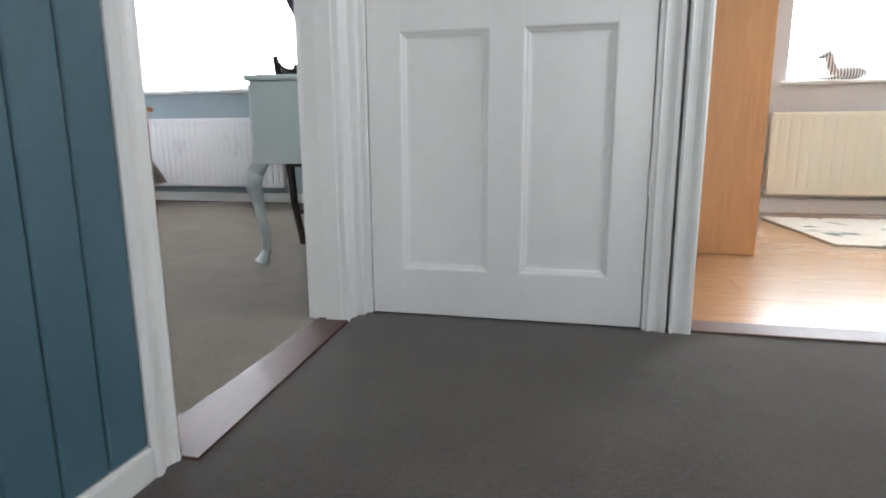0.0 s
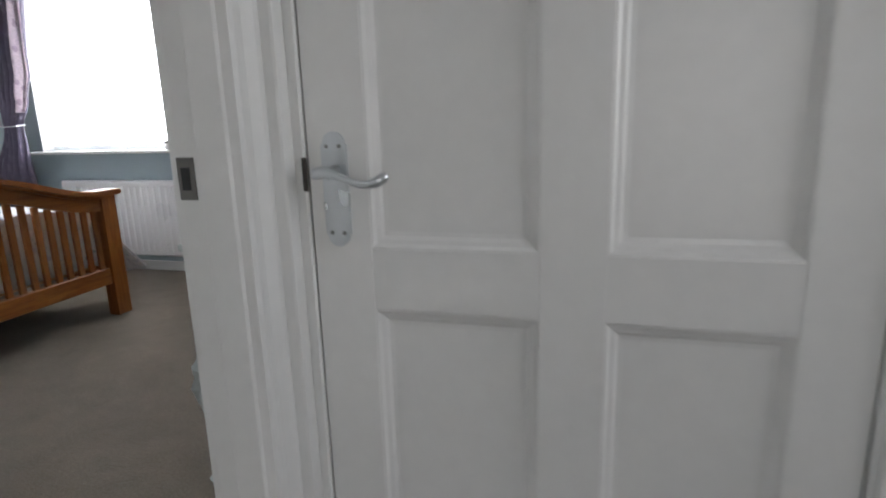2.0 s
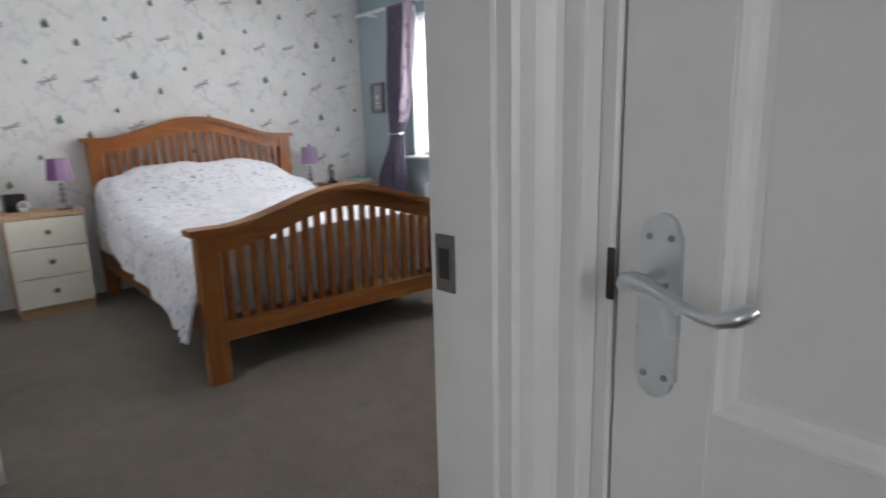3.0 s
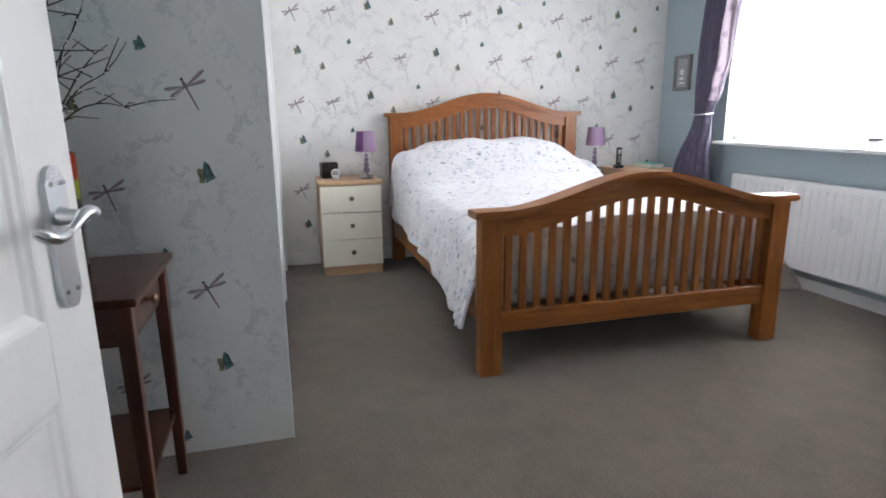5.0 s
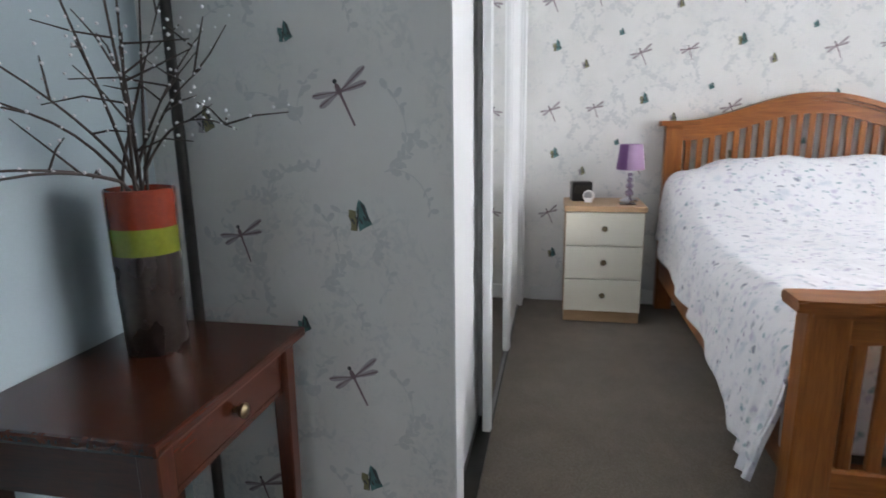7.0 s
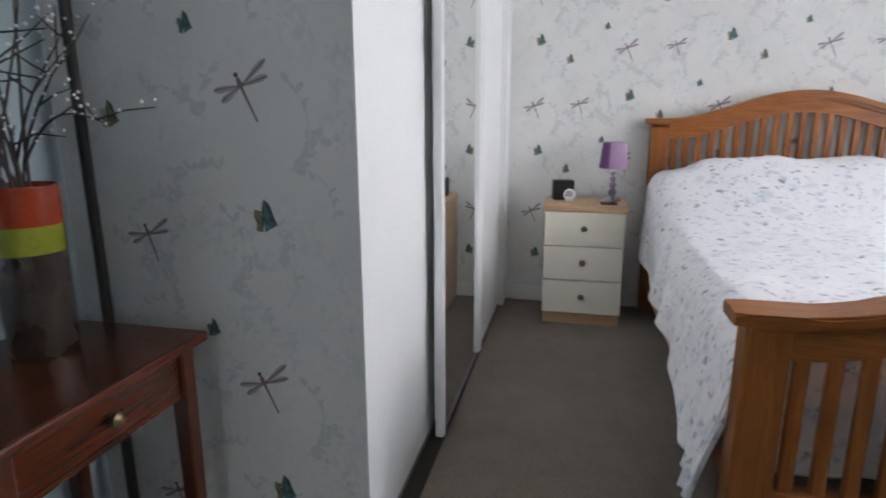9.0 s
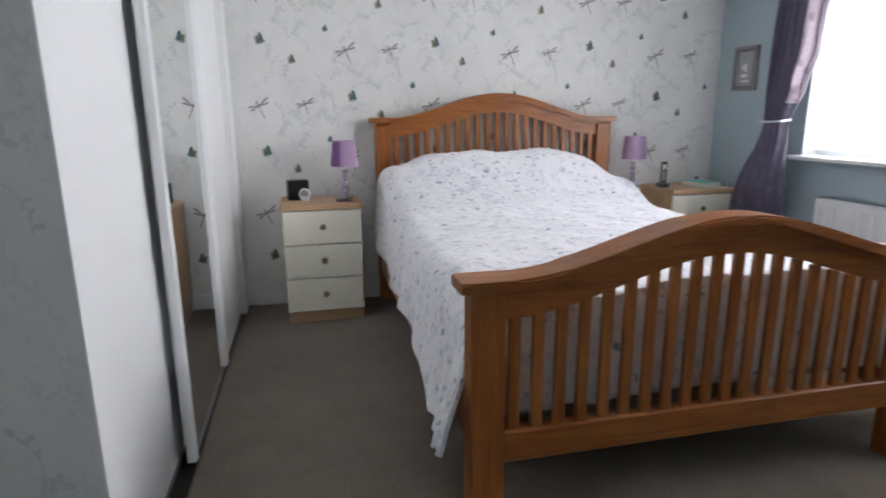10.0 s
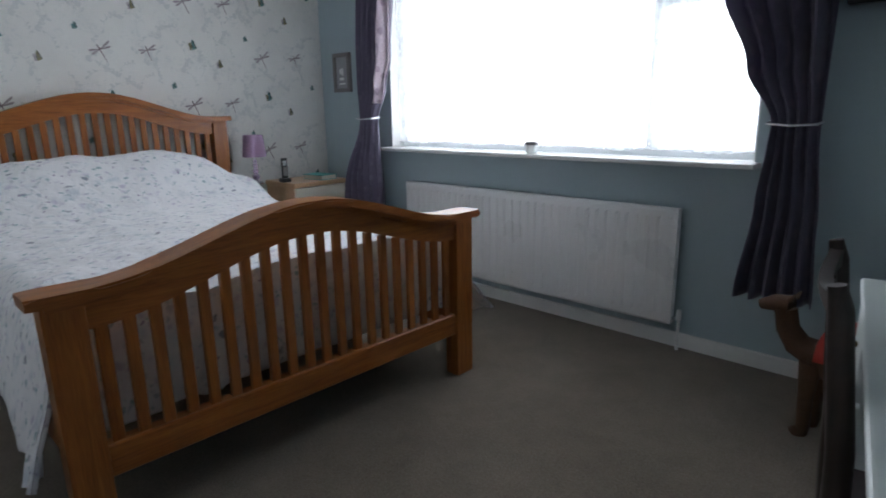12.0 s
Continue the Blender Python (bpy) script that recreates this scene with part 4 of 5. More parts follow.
bedside(1.673, "beech bedside cabinet with three cream drawers beside the wardrobe")
bedside(4.085, "beech bedside cabinet with three cream drawers near the window")


def lamp(y, label, a0, a1):
    l = thing("table_lamp", label, "table lamp", (-4.30, y, 0.684), group="bedside lamps")
    part("base", lathe([(0.050, 0.0), (0.052, 0.006), (0.046, 0.012), (0.016, 0.018), (0.010, 0.026)], 24), M_CHROME, l, "round chrome base", True)
    for z, r in ((0.048, 0.024), (0.088, 0.021), (0.124, 0.018), (0.154, 0.015)):
        s = bmesh.new()
        bmesh.ops.create_uvsphere(s, u_segments=12, v_segments=8, radius=r, matrix=Matrix.Translation((0, 0, z)))
        part("crystal_ball", s, M_CRYSTAL, l, "lilac crystal ball", True)
    part("stem", tube([(0, 0, 0.02), (0, 0, 0.22)], 0.004, 8), M_CHROME, l)
    b = bmesh.new()
    rings = []
    for r, z in ((0.078, 0.185), (0.0785, 0.190), (0.063, 0.327), (0.0625, 0.331), (0.0595, 0.331), (0.075, 0.186)):
        rings.append([b.verts.new((r * math.cos(2 * math.pi * i / 32), r * math.sin(2 * math.pi * i / 32), z)) for i in range(32)])
    for a, c in zip(rings, rings[1:] + rings[:1]):
        for i in range(32):
            b.faces.new((a[i], a[(i + 1) % 32], c[(i + 1) % 32], c[i]))
    shade = part("shade", b, M_PURPLE, l, "lilac fabric drum shade", True)
    b = bmesh.new()
    cols = []
    for i in range(13):
        a = radians(a0 + (a1 - a0) * i / 12)
        cols.append([b.verts.new((r * math.cos(a), r * math.sin(a), z)) for r, z in ((0.0795, 0.188), (0.0645, 0.329), (0.0655, 0.329), (0.0808, 0.188))])
    for p, q in zip(cols, cols[1:]):
        for k in range(4):
            b.faces.new((p[k], p[(k + 1) % 4], q[(k + 1) % 4], q[k]))
    b.faces.new(cols[0])
    b.faces.new(cols[-1][::-1])
    part("shade_band", b, M_PURPLE_D, shade, "deep purple band on the shade")
    part("cord", tube([(-0.045, 0, 0.006), (-0.09, 0.005, 0.004), (-0.135, 0.01, 0.004), (-0.160, 0.012, 0.003)], 0.0028, 6), M_BLACK, l, "thin black flex")
    part("shade_ring", tube([(0.0, -0.06, 0.322), (0.0, 0.06, 0.322)], 0.002, 6), M_CHROME, l)
    return l


lamp(1.822, "small lilac table lamp with crystal ball stem on the bedside cabinet", -112, -22)
lamp(3.690 + 0.02, "small lilac table lamp with crystal ball stem near the window", 55, 110)

radio = thing("clock_radio", "black clock radio on the bedside cabinet", "clock radio", (-4.30, 1.546, 0.684), 10)
part("body", bx(-0.045, 0.040, -0.060, 0.060, 0.0, 0.115, 0.012, 3), M_BLACK, radio)
part("display", bx(0.0395, 0.0415, -0.045, 0.045, 0.045, 0.095), M_DARKMETAL, radio)
clock = thing("alarm_clock", "small white oval alarm clock in front of the radio", "alarm clock", (-4.215, 1.586, 0.684), -18)
part("body", tube([(-0.014, 0, 0.036), (0.0, 0, 0.038), (0.014, 0, 0.040)], [0.030, 0.035, 0.031], 20), M_WHITEP, clock, smooth=True)
part("face", tube([(0.0135, 0, 0.040), (0.0155, 0, 0.040)], [0.024, 0.023], 20), M_MOUNT, clock)
part("foot", bx(-0.016, 0.014, -0.022, 0.022, 0.0, 0.010, 0.003), M_WHITEP, clock)
mat_ = thing("coaster", "flat brown coaster on the bedside cabinet", "coaster", (-4.17, 1.80, 0.684))
part("disc", bx(-0.045, 0.045, -0.045, 0.045, 0.0, 0.005, 0.002), M_MAHOG, mat_)

phone = thing("cordless_phone", "black and silver cordless phone upright in its cradle", "telephone", (-4.22, 3.885, 0.684), -10)
part("cradle", bx(-0.040, 0.040, -0.032, 0.032, 0.0, 0.028, 0.010, 3), M_BLACK, phone)
hs = part("handset", bx(-0.010, 0.014, -0.021, 0.021, 0.020, 0.168, 0.008, 3), M_BLACK, phone)
part("screen", bx(0.0138, 0.0150, -0.014, 0.014, 0.115, 0.150), M_CHROME, hs)
part("keypad", bx(0.0138, 0.0146, -0.014, 0.014, 0.045, 0.105), M_FRAME, hs)
books = thing("book", "teal covered book lying on the bedside cabinet", "book", (-4.20, 4.16, 0.684), 8)
part("pages", bx(-0.098, 0.096, -0.068, 0.068, 0.003, 0.031), M_PAGES, books)
part("cover", boxes([(-0.10, 0.10, -0.071, 0.071, 0.0, 0.003), (-0.10, 0.10, -0.071, 0.071, 0.031, 0.035), (-0.10, 0.10, 0.068, 0.071, 0.003, 0.031)]), M_BOOK, books)

# ---------------- side table, vase and branches ----------------
tab = thing("side_table", "dark mahogany side table with one drawer and a low shelf", "side table", (-1.635, 0.690, 0))
part("tabletop", bx(-0.245, 0.240, -0.187, 0.187, 0.706, 0.727, 0.006, 2), M_MAHOG, tab)
for sx in (-1, 1):
    for sy in (-1, 1):
        b = bx(-0.019, 0.019, -0.019, 0.019, 0.0, 0.705, 0.003)
        for v in b.verts:
            if v.co.z < 0.3:
                v.co.x *= 0.72
                v.co.y *= 0.72
            v.co.x += sx * 0.200
            v.co.y += sy * 0.150
        part("leg", b, M_MAHOG_Z, tab)
part("apron", bx(-0.181, 0.181, -0.162, -0.146, 0.605, 0.705), M_MAHOG, tab)
for sx in (-1, 1):
    part("apron", bx(sx * 0.204 - 0.008, sx * 0.204 + 0.008, -0.131, 0.131, 0.605, 0.705), M_MAHOG_Y, tab)
dr = part("drawer", bx(-0.180, 0.180, 0.140, 0.158, 0.612, 0.695, 0.003), M_MAHOG, tab)
k = lathe([(0.006, 0.0), (0.006, 0.008), (0.0135, 0.014), (0.0145, 0.020), (0.009, 0.025), (0.002, 0.026)], 16)
for v in k.verts:
    v.co = Vector((v.co.x, 0.157 + v.co.z, 0.655 + v.co.y))
part("knob", k, M_BRASS, dr, "round pale brass knob", True)
part("low_rail", bx(-0.181, 0.181, 0.140, 0.156, 0.600, 0.611), M_MAHOG, tab)
part("shelf", bx(-0.205, 0.205, -0.155, 0.155, 0.215, 0.233, 0.003), M_MAHOG, tab)

vase = thing("vase", "tall cylinder vase banded in burnt orange, lime and bronze", "vase", (-1.72, 0.640, 0.727))
part("body", lathe([(0.054, 0.0), (0.056, 0.004), (0.0585, 0.10), (0.060, 0.195)], 32), M_V_BRONZE, vase, "streaked bronze lower band", True)
part("lime_band", lathe([(0.0602, 0.195), (0.0608, 0.245)], 32), M_V_LIME, vase, "lime green glazed band", True)
part("orange_band", lathe([(0.0609, 0.245), (0.062, 0.314), (0.059, 0.316), (0.055, 0.300), (0.052, 0.25)], 32), M_V_ORANGE, vase, "burnt orange glazed rim band", True)


def branches():
    rng = random.Random(11)
    t = thing("branch_arrangement", "bare dark branches tipped with frosted beads standing in the vase", "branches", (-1.72, 0.640, 0.747))
    beads = []
    # lean (x, y), height and sideways droop of each stem
    stems = [(0.02, 0.22, 0.10, 0.06), (0.03, 0.19, 0.26, 0.02), (0.02, 0.16, 0.36, 0), (0.05, 0.18, 0.20, 0.03),
             (0.30, -0.08, 0.26, 0.02), (0.44, -0.06, 0.03, 0.03), (0.36, -0.06, 0.12, 0.07), (0.46, 0.0, 0.0, 0.04),
             (0.05, -0.02, 0.64, 0), (0.0, 0.06, 0.58, 0), (0.10, 0.10, 0.48, 0), (0.14, -0.04, 0.46, 0), (0.16, 0.12, 0.22, 0.03)]
    for lx, ly, h, droop in stems:
        base = Vector((0.022 * rng.uniform(-1, 1), 0.022 * rng.uniform(-1, 1), -0.01))
        pts, rad = [], []
        n = 14
        ph = rng.uniform(0, 6)
        for i in range(n + 1):
            s = i / n
            out = max(0.0, (s - 0.28) / 0.72)
            rise = 0.31 * min(1, s / 0.30) + h * out
            w = 0.016 * math.sin(s * 11 + ph) + 0.005 * math.sin(s * 29 + ph * 2)
            pts.append(base + Vector((lx * out ** 1.15 + w * out, ly * out ** 1.15 + w * 0.8 * out, rise + droop * math.sin(math.pi * out))))
            rad.append(0.0042 * (1 - 0.75 * s))
        stem = part("branch", tube(pts, rad, 6), M_TWIG, t)
        for q in range(4):
            i = rng.randint(6, n - 1)
            o = pts[i]
            d = Vector((rng.uniform(-0.4, 0.7), rng.uniform(-0.3 if o.y < -0.03 else -1, 1), rng.uniform(0.0, 0.9))).normalized() * rng.uniform(0.06, 0.15)
            mid = o + d * 0.5 + Vector((0, 0, 0.012 * rng.uniform(-1, 1)))
            end = o + d + Vector((0, 0, -0.012))
            part("twig", tube([o, mid, end], [0.0021, 0.0017, 0.0010], 5), M_TWIG, stem)
            for f in (0.45, 0.75, 1.0):
                beads.append(o + d * f + Vector((rng.uniform(-0.006, 0.006), rng.uniform(-0.006, 0.006), rng.uniform(-0.004, 0.006))))
        for i in range(7, n + 1):
            beads.append(pts[i] + Vector((rng.uniform(-0.006, 0.006), rng.uniform(-0.007, 0.007), 0.002)))
    b = bmesh.new()
    for c in beads:
        bmesh.ops.create_icosphere(b, subdivisions=1, radius=rng.uniform(0.0021, 0.0036), matrix=Matrix.Translation(c))
    tagged(part("beading", b, M_BEAD, t, "frosted white beads", True), kind="stuff")
    return t


branches()
cane = thing("corner_pole", "slim dark pole standing upright in the corner behind the table", "pole", (XS + 0.026, YS + 0.092, 0))
part("shaft", tube([(0, 0, 0.0), (0, 0, 1.2), (0, 0, 2.2)], [0.013, 0.012, 0.010], 10), M_TUBE, cane, smooth=True)
part("foot", lathe([(0.018, 0.0), (0.018, 0.02), (0.013, 0.03)], 12), M_BLACK, cane)

# ---------------- window side ----------------


def curtain(name, label, edge_l, edge_r, tie_z, z0, z1, folds, lining_side, yc):
    """edge_l(z), edge_r(z): the sheet's sides in x; folds ripple towards the room."""
    c = thing(name, label, "curtain", ((edge_l(tie_z) + edge_r(tie_z)) / 2, yc, z0), group="curtains at the window")
    ox, oz = (edge_l(tie_z) + edge_r(tie_z)) / 2, z0
    nz, nx = 60, folds * 10

    def sheet(f0, f1, dy, n, mat, nm, low=-9.0):
        b = bmesh.new()
        g = []
        for i in range(nz + 1):
            z = max(z0, low) + (z1 - max(z0, low)) * i / nz
            a, e = edge_l(z), edge_r(z)
            pin = min(1.0, abs(z - tie_z) / 0.25)
            amp = 0.020 + 0.030 * pin * min(1.0, (e - a) / 0.3)
            row = []
            for j in range(n + 1):
                f = f0 + (f1 - f0) * j / n
                ph = f * folds * 2 * math.pi + 0.5 * math.sin(z * 3.0) + 0.8 * noise.noise((f * 4, z * 1.2, 3.3))
                x = a + (e - a) * (f + 0.010 * math.cos(ph * 2))
                y = -amp * (0.9 + math.sin(ph)) - 0.030 * (1 - pin) * math.sin(math.pi * f) + dy
                row.append(b.verts.new((x - ox, y, z - oz)))
            g.append(row)
        for r0, r1 in zip(g, g[1:]):
            for j in range(n):
                b.faces.new((r0[j], r0[j + 1], r1[j + 1], r1[j]))
        o = part(nm, b, mat, c, smooth=True)
        m = o.modifiers.new("thickness", "SOLIDIFY")
        m.thickness = 0.004
        return o
    if lining_side > 0:
        sheet(0.0, 1.0, 0.0, nx, M_CURTAIN, "cloth")
        o = sheet(0.78, 1.004, -0.009, int(nx * 0.22), M_LINING, "turned_lining", tie_z + 0.10)
        o["label"] = "pale pink patterned lining edge"
    else:
        sheet(0.0, 1.0, 0.0, nx, M_CURTAIN, "cloth")
    a, e = edge_l(tie_z) - ox, edge_r(tie_z) - ox
    pts = [(a - 0.006, 0.0, tie_z - oz + 0.008), (a - 0.004, -0.07, tie_z - oz + 0.002), ((a + e) / 2, -0.098, tie_z - oz - 0.004), (e + 0.004, -0.07, tie_z - oz), (e + 0.006, 0.0, tie_z - oz + 0.008)]
    part("tieback", tube(pts, 0.0045, 8), M_CHROME, c, "slim silver tieback")
    return c


def lerp_profile(pts):
    def f(z):
        for (za, xa), (zb, xb) in zip(pts, pts[1:]):
            if z <= zb:
                t = (z - za) / (zb - za)
                t = t * t * (3 - 2 * t)
                return xa + (xb - xa) * max(0.0, min(1.0, t))
        return pts[-1][1]
    return f


curtain("curtain", "purple patterned curtain tied back beside the bedside cabinet", lerp_profile([(0.30, -4.08), (0.60, -3.97), (1.10, -3.825), (1.5, -3.785), (2.15, -3.735)]),
        lerp_profile([(0.30, -3.60), (0.60, -3.62), (0.95, -3.66), (1.10, -3.67), (1.30, -3.58), (1.5, -3.52), (2.15, -3.44)]), 1.11, 0.30, 2.15, 5, 1, YN - 0.135)
curtain("curtain", "purple patterned curtain tied back near the toy camel", lerp_profile([(0.37, -1.34), (0.75, -1.30), (1.0, -1.285), (1.08, -1.28), (1.3, -1.385), (1.6, -1.50), (2.15, -1.66)]),
        lerp_profile([(0.37, -1.06), (0.7, -1.08), (1.08, -1.115), (1.5, -1.11), (2.15, -1.10)]), 1.08, 0.37, 2.15, 5, 0, YN - 0.115)
pole = thing("curtain_rail", "white curtain rail along the wall above the window", "curtain rail", (-2.6, YN - 0.14, 2.15))
part("rail", bx(-1.72, 1.62, -0.012, 0.012, 0.0, 0.025, 0.004), M_WHITE, pole)
for s in (-1.6, 0.0, 1.5):
    part("bracket", bx(s - 0.012, s + 0.012, 0.012, 0.139, 0.004, 0.020), M_WHITE, pole)

pot = thing("tea_light_pot", "small white pot with a brown rim on the window sill", "pot", (-2.505, YN - 0.02, 0.915))
part("pot", lathe([(0.026, 0.0), (0.030, 0.004), (0.036, 0.044), (0.037, 0.046)], 20), M_WHITEP, pot, smooth=True)
part("rim", lathe([(0.0375, 0.044), (0.0375, 0.060), (0.034, 0.062), (0.030, 0.050)], 20), M_FRAME, pot, "grey-brown rim", True)

pic = thing("picture_frame", "small grey framed picture hanging beside the curtain", "picture", (-4.210, YN - 0.001, 1.300))
part("frame", boxes([(-0.098, 0.098, -0.030, 0.0, 0.0, 0.028), (-0.098, 0.098, -0.030, 0.0, 0.249, 0.277), (-0.098, -0.070, -0.030, 0.0, 0.028, 0.249), (0.070, 0.098, -0.030, 0.0, 0.028, 0.249)], 0.003), M_FRAME, pic)
part("mount", bx(-0.070, 0.070, -0.016, -0.002, 0.028, 0.249), M_MOUNT, pic)
part("print", boxes([(-0.030, -0.012, -0.0185, -0.016, 0.13, 0.165), (-0.005, 0.012, -0.0185, -0.016, 0.12, 0.170), (-0.032, 0.018, -0.0185, -0.016, 0.085, 0.105), (-0.034, 0.034, -0.0185, -0.016, 0.055, 0.065)]), M_WHITEP, pic, "pale printed shapes")

# ---------------- vanity, chair, camel ----------------
van = thing("dressing_table", "pale grey painted dressing table on cabriole legs against the wall", "dressing table", (-0.605, 2.175, 0), 9.0)
L, D = 1.12, 0.46
part("tabletop", bx(-0.012, D, -0.012, L + 0.012, 0.745, 0.768, 0.008, 3), M_SAGE, van)
for y0, y1 in ((0.0, 0.30), (L - 0.30, L)):
    ped = part("pedestal", bx(0.006, D - 0.005, y0, y1, 0.420, 0.744, 0.004), M_SAGE, van)
    for z0, z1 in ((0.435, 0.580), (0.590, 0.735)):
        d = part("drawer", bx(-0.006, 0.010, y0 + 0.015, y1 - 0.015, z0, z1, 0.004, 2), M_SAGE, ped)
        part("knob", tube([(-0.006, (y0 + y1) / 2, (z0 + z1) / 2), (-0.016, (y0 + y1) / 2, (z0 + z1) / 2), (-0.024, (y0 + y1) / 2, (z0 + z1) / 2)], [0.005, 0.012, 0.010], 12), M_BRASS, d, smooth=True)
part("apron", bx(0.02, 0.04, 0.301, L - 0.301, 0.66, 0.744), M_SAGE, van)
for lx, ly, sy in ((0.022, 0.040, -1), (0.022, L - 0.040, 1), (D - 0.05, 0.045, -1), (D - 0.05, L - 0.045, 1)):
    ox = -1 if lx < 0.2 else 0.6
    pts = [(lx, ly, 0.43), (lx + ox * 0.022, ly + sy * 0.018, 0.38), (lx + ox * 0.030, ly + sy * 0.022, 0.33), (lx + ox * 0.016, ly + sy * 0.010, 0.24), (lx, ly, 0.14), (lx, ly, 0.06), (lx + ox * 0.014, ly + sy * 0.008, 0.022), (lx + ox * 0.022, ly + sy * 0.014, 0.004)]
    part("cabriole_leg", tube(pts, [0.034, 0.036, 0.033, 0.024, 0.018, 0.018, 0.026, 0.030], 12), M_SAGE, van, "curved cabriole leg with a pad foot", True)

chair = thing("dining_chair", "dark stained wooden spindle back chair at the dressing table", "chair", (-0.575, 2.869, 0), 10.5)
part("seat", bx(-0.16, 0.22, -0.20, 0.20, 0.430, 0.462, 0.012, 3), M_SEAT, chair)
part("seat_frame", boxes([(-0.17, 0.225, -0.205, -0.185, 0.385, 0.432), (-0.17, 0.225, 0.185, 0.205, 0.385, 0.432), (0.205, 0.225, -0.185, 0.185, 0.385, 0.432), (-0.17, -0.15, -0.185, 0.185, 0.385, 0.432)], 0.003), M_DARKWOOD, chair)
for s in (-1, 1):
    part("back_post", tube([(-0.110, s * 0.165, 0.0), (-0.145, s * 0.165, 0.2), (-0.160, s * 0.165, 0.43), (-0.170, s * 0.166, 0.65), (-0.195, s * 0.167, 0.87), (-0.203, s * 0.168, 0.905)], [0.017, 0.018, 0.020, 0.019, 0.017, 0.012], 10), M_DARKWOOD, chair, smooth=True)
    part("front_leg", tube([(0.20, s * 0.18, 0.0), (0.20, s * 0.18, 0.39)], [0.014, 0.020], 10), M_DARKWOOD, chair, smooth=True)
    part("side_stretcher", tube([(-0.135, s * 0.165, 0.16), (0.20, s * 0.18, 0.16)], 0.010, 8), M_DARKWOOD, chair, smooth=True)
part("cross_stretcher", tube([(0.03, -0.18, 0.20), (0.03, 0.18, 0.20)], 0.010, 8), M_DARKWOOD, chair, smooth=True)
us = [-0.165 + 0.33 * i / 16 for i in range(17)]
part("crest_rail", strip_solid(us, lambda v: 0.855 + 0.010 * math.cos(v / 0.19 * 1.57), lambda v: 0.895 - 0.022 * math.cos(v / 0.19 * 1.57), lambda u, v, d: (-0.205 + d - 0.02 * math.cos(u / 0.19 * 1.57), u, v), 0.022), M_DARKWOOD, chair)
part("lower_rail", bx(-0.183, -0.165, -0.150, 0.150, 0.58, 0.615, 0.003), M_DARKWOOD, chair)
for i in range(5):
    y = -0.10 + 0.05 * i
    part("spindle", tube([(-0.175, y, 0.612), (-0.190, y, 0.72), (-0.205, y, 0.868)], [0.007, 0.010, 0.007], 8), M_DARKWOOD, chair, smooth=True)


def camel():
    b = bmesh.new()

    def blob(c, s, rx=0, ry=0):
        bmesh.ops.create_uvsphere(b, u_segments=16, v_segments=10, radius=1.0, matrix=pose(*c, rx, ry, 0) @ Matrix.Diagonal((*s, 1)))
    blob((0.0, 0, 0.33), (0.165, 0.085, 0.095))
    blob((0.03, 0, 0.43), (0.075, 0.055, 0.085))
    tube([(-0.12, 0, 0.34), (-0.18, 0, 0.36), (-0.22, 0, 0.42), (-0.235, 0, 0.50)], [0.060, 0.050, 0.042, 0.040], 12, b)
    tube([(-0.215, 0, 0.515), (-0.275, 0, 0.515), (-0.325, 0, 0.495)], [0.044, 0.036, 0.022], 12, b)
    for s in (-1, 1):
        tube([(-0.215, s * 0.025, 0.545), (-0.200, s * 0.034, 0.575)], [0.014, 0.004], 8, b)
        tube([(-0.11, s * 0.05, 0.32), (-0.115, s * 0.05, 0.17), (-0.11, s * 0.05, 0.03), (-0.125, s * 0.05, 0.0)], [0.040, 0.026, 0.024, 0.034], 10, b)
        tube([(0.12, s * 0.05, 0.32), (0.13, s * 0.05, 0.17), (0.115, s * 0.05, 0.03), (0.10, s * 0.05, 0.0)], [0.045, 0.028, 0.024, 0.034], 10, b)
    tube([(0.155, 0, 0.36), (0.185, 0, 0.30), (0.19, 0, 0.22)], [0.014, 0.010, 0.012], 8, b)
    n = len(b.faces)
    # saddle cloth over the hump
    us_ = [-0.09 + 0.19 * i / 8 for i in range(9)]
    for j in range(12):
        a0, a1 = math.pi * (0.02 + 0.96 * j / 12), math.pi * (0.02 + 0.96 * (j + 1) / 12)
        for u0, u1 in zip(us_, us_[1:]):
            q = []
            for u, a in ((u0, a0), (u1, a0), (u1, a1), (u0, a1)):
                h = 0.115 + 0.075 * math.exp(-((u - 0.02) / 0.055) ** 2)
                q.append(b.verts.new((u, 0.105 * math.cos(a), 0.335 + h * math.sin(a) ** 0.8)))
            f = b.faces.new(q)
    b.faces.ensure_lookup_table()
    for f in list(b.faces)[n:]:
        f.material_index = 1
    bmesh.ops.remove_doubles(b, verts=b.verts[:], dist=0.0004)
    o = obj("toy_camel", b, [M_CAMEL, M_REDCLOTH], True)
    o.matrix_world = pose(-0.865, 3.98, 0.0, 0, 0, -8) @ Matrix.Diagonal((0.95, 0.95, 0.87, 1))
    return tagged(o, "brown toy camel with a red saddle cloth standing on the carpet", "toy camel")


camel()

tv = thing("wall_television", "dark flat television on a bracket high in the corner", "television", (-0.715, 4.30, 1.49))
part("body", bx(-0.36, 0.36, -0.03, 0.02, 0.0, 0.42, 0.006), M_BLACK, tv)
part("screen", bx(-0.34, 0.34, -0.0325, -0.0295, 0.02, 0.40), M_BLACK, tv)
part("bracket", bx(-0.04, 0.04, 0.02, 0.139, 0.15, 0.25), M_DARKMETAL, tv)

# ---------------- wallpaper print ----------------
COL, REP = 0.517, 0.637


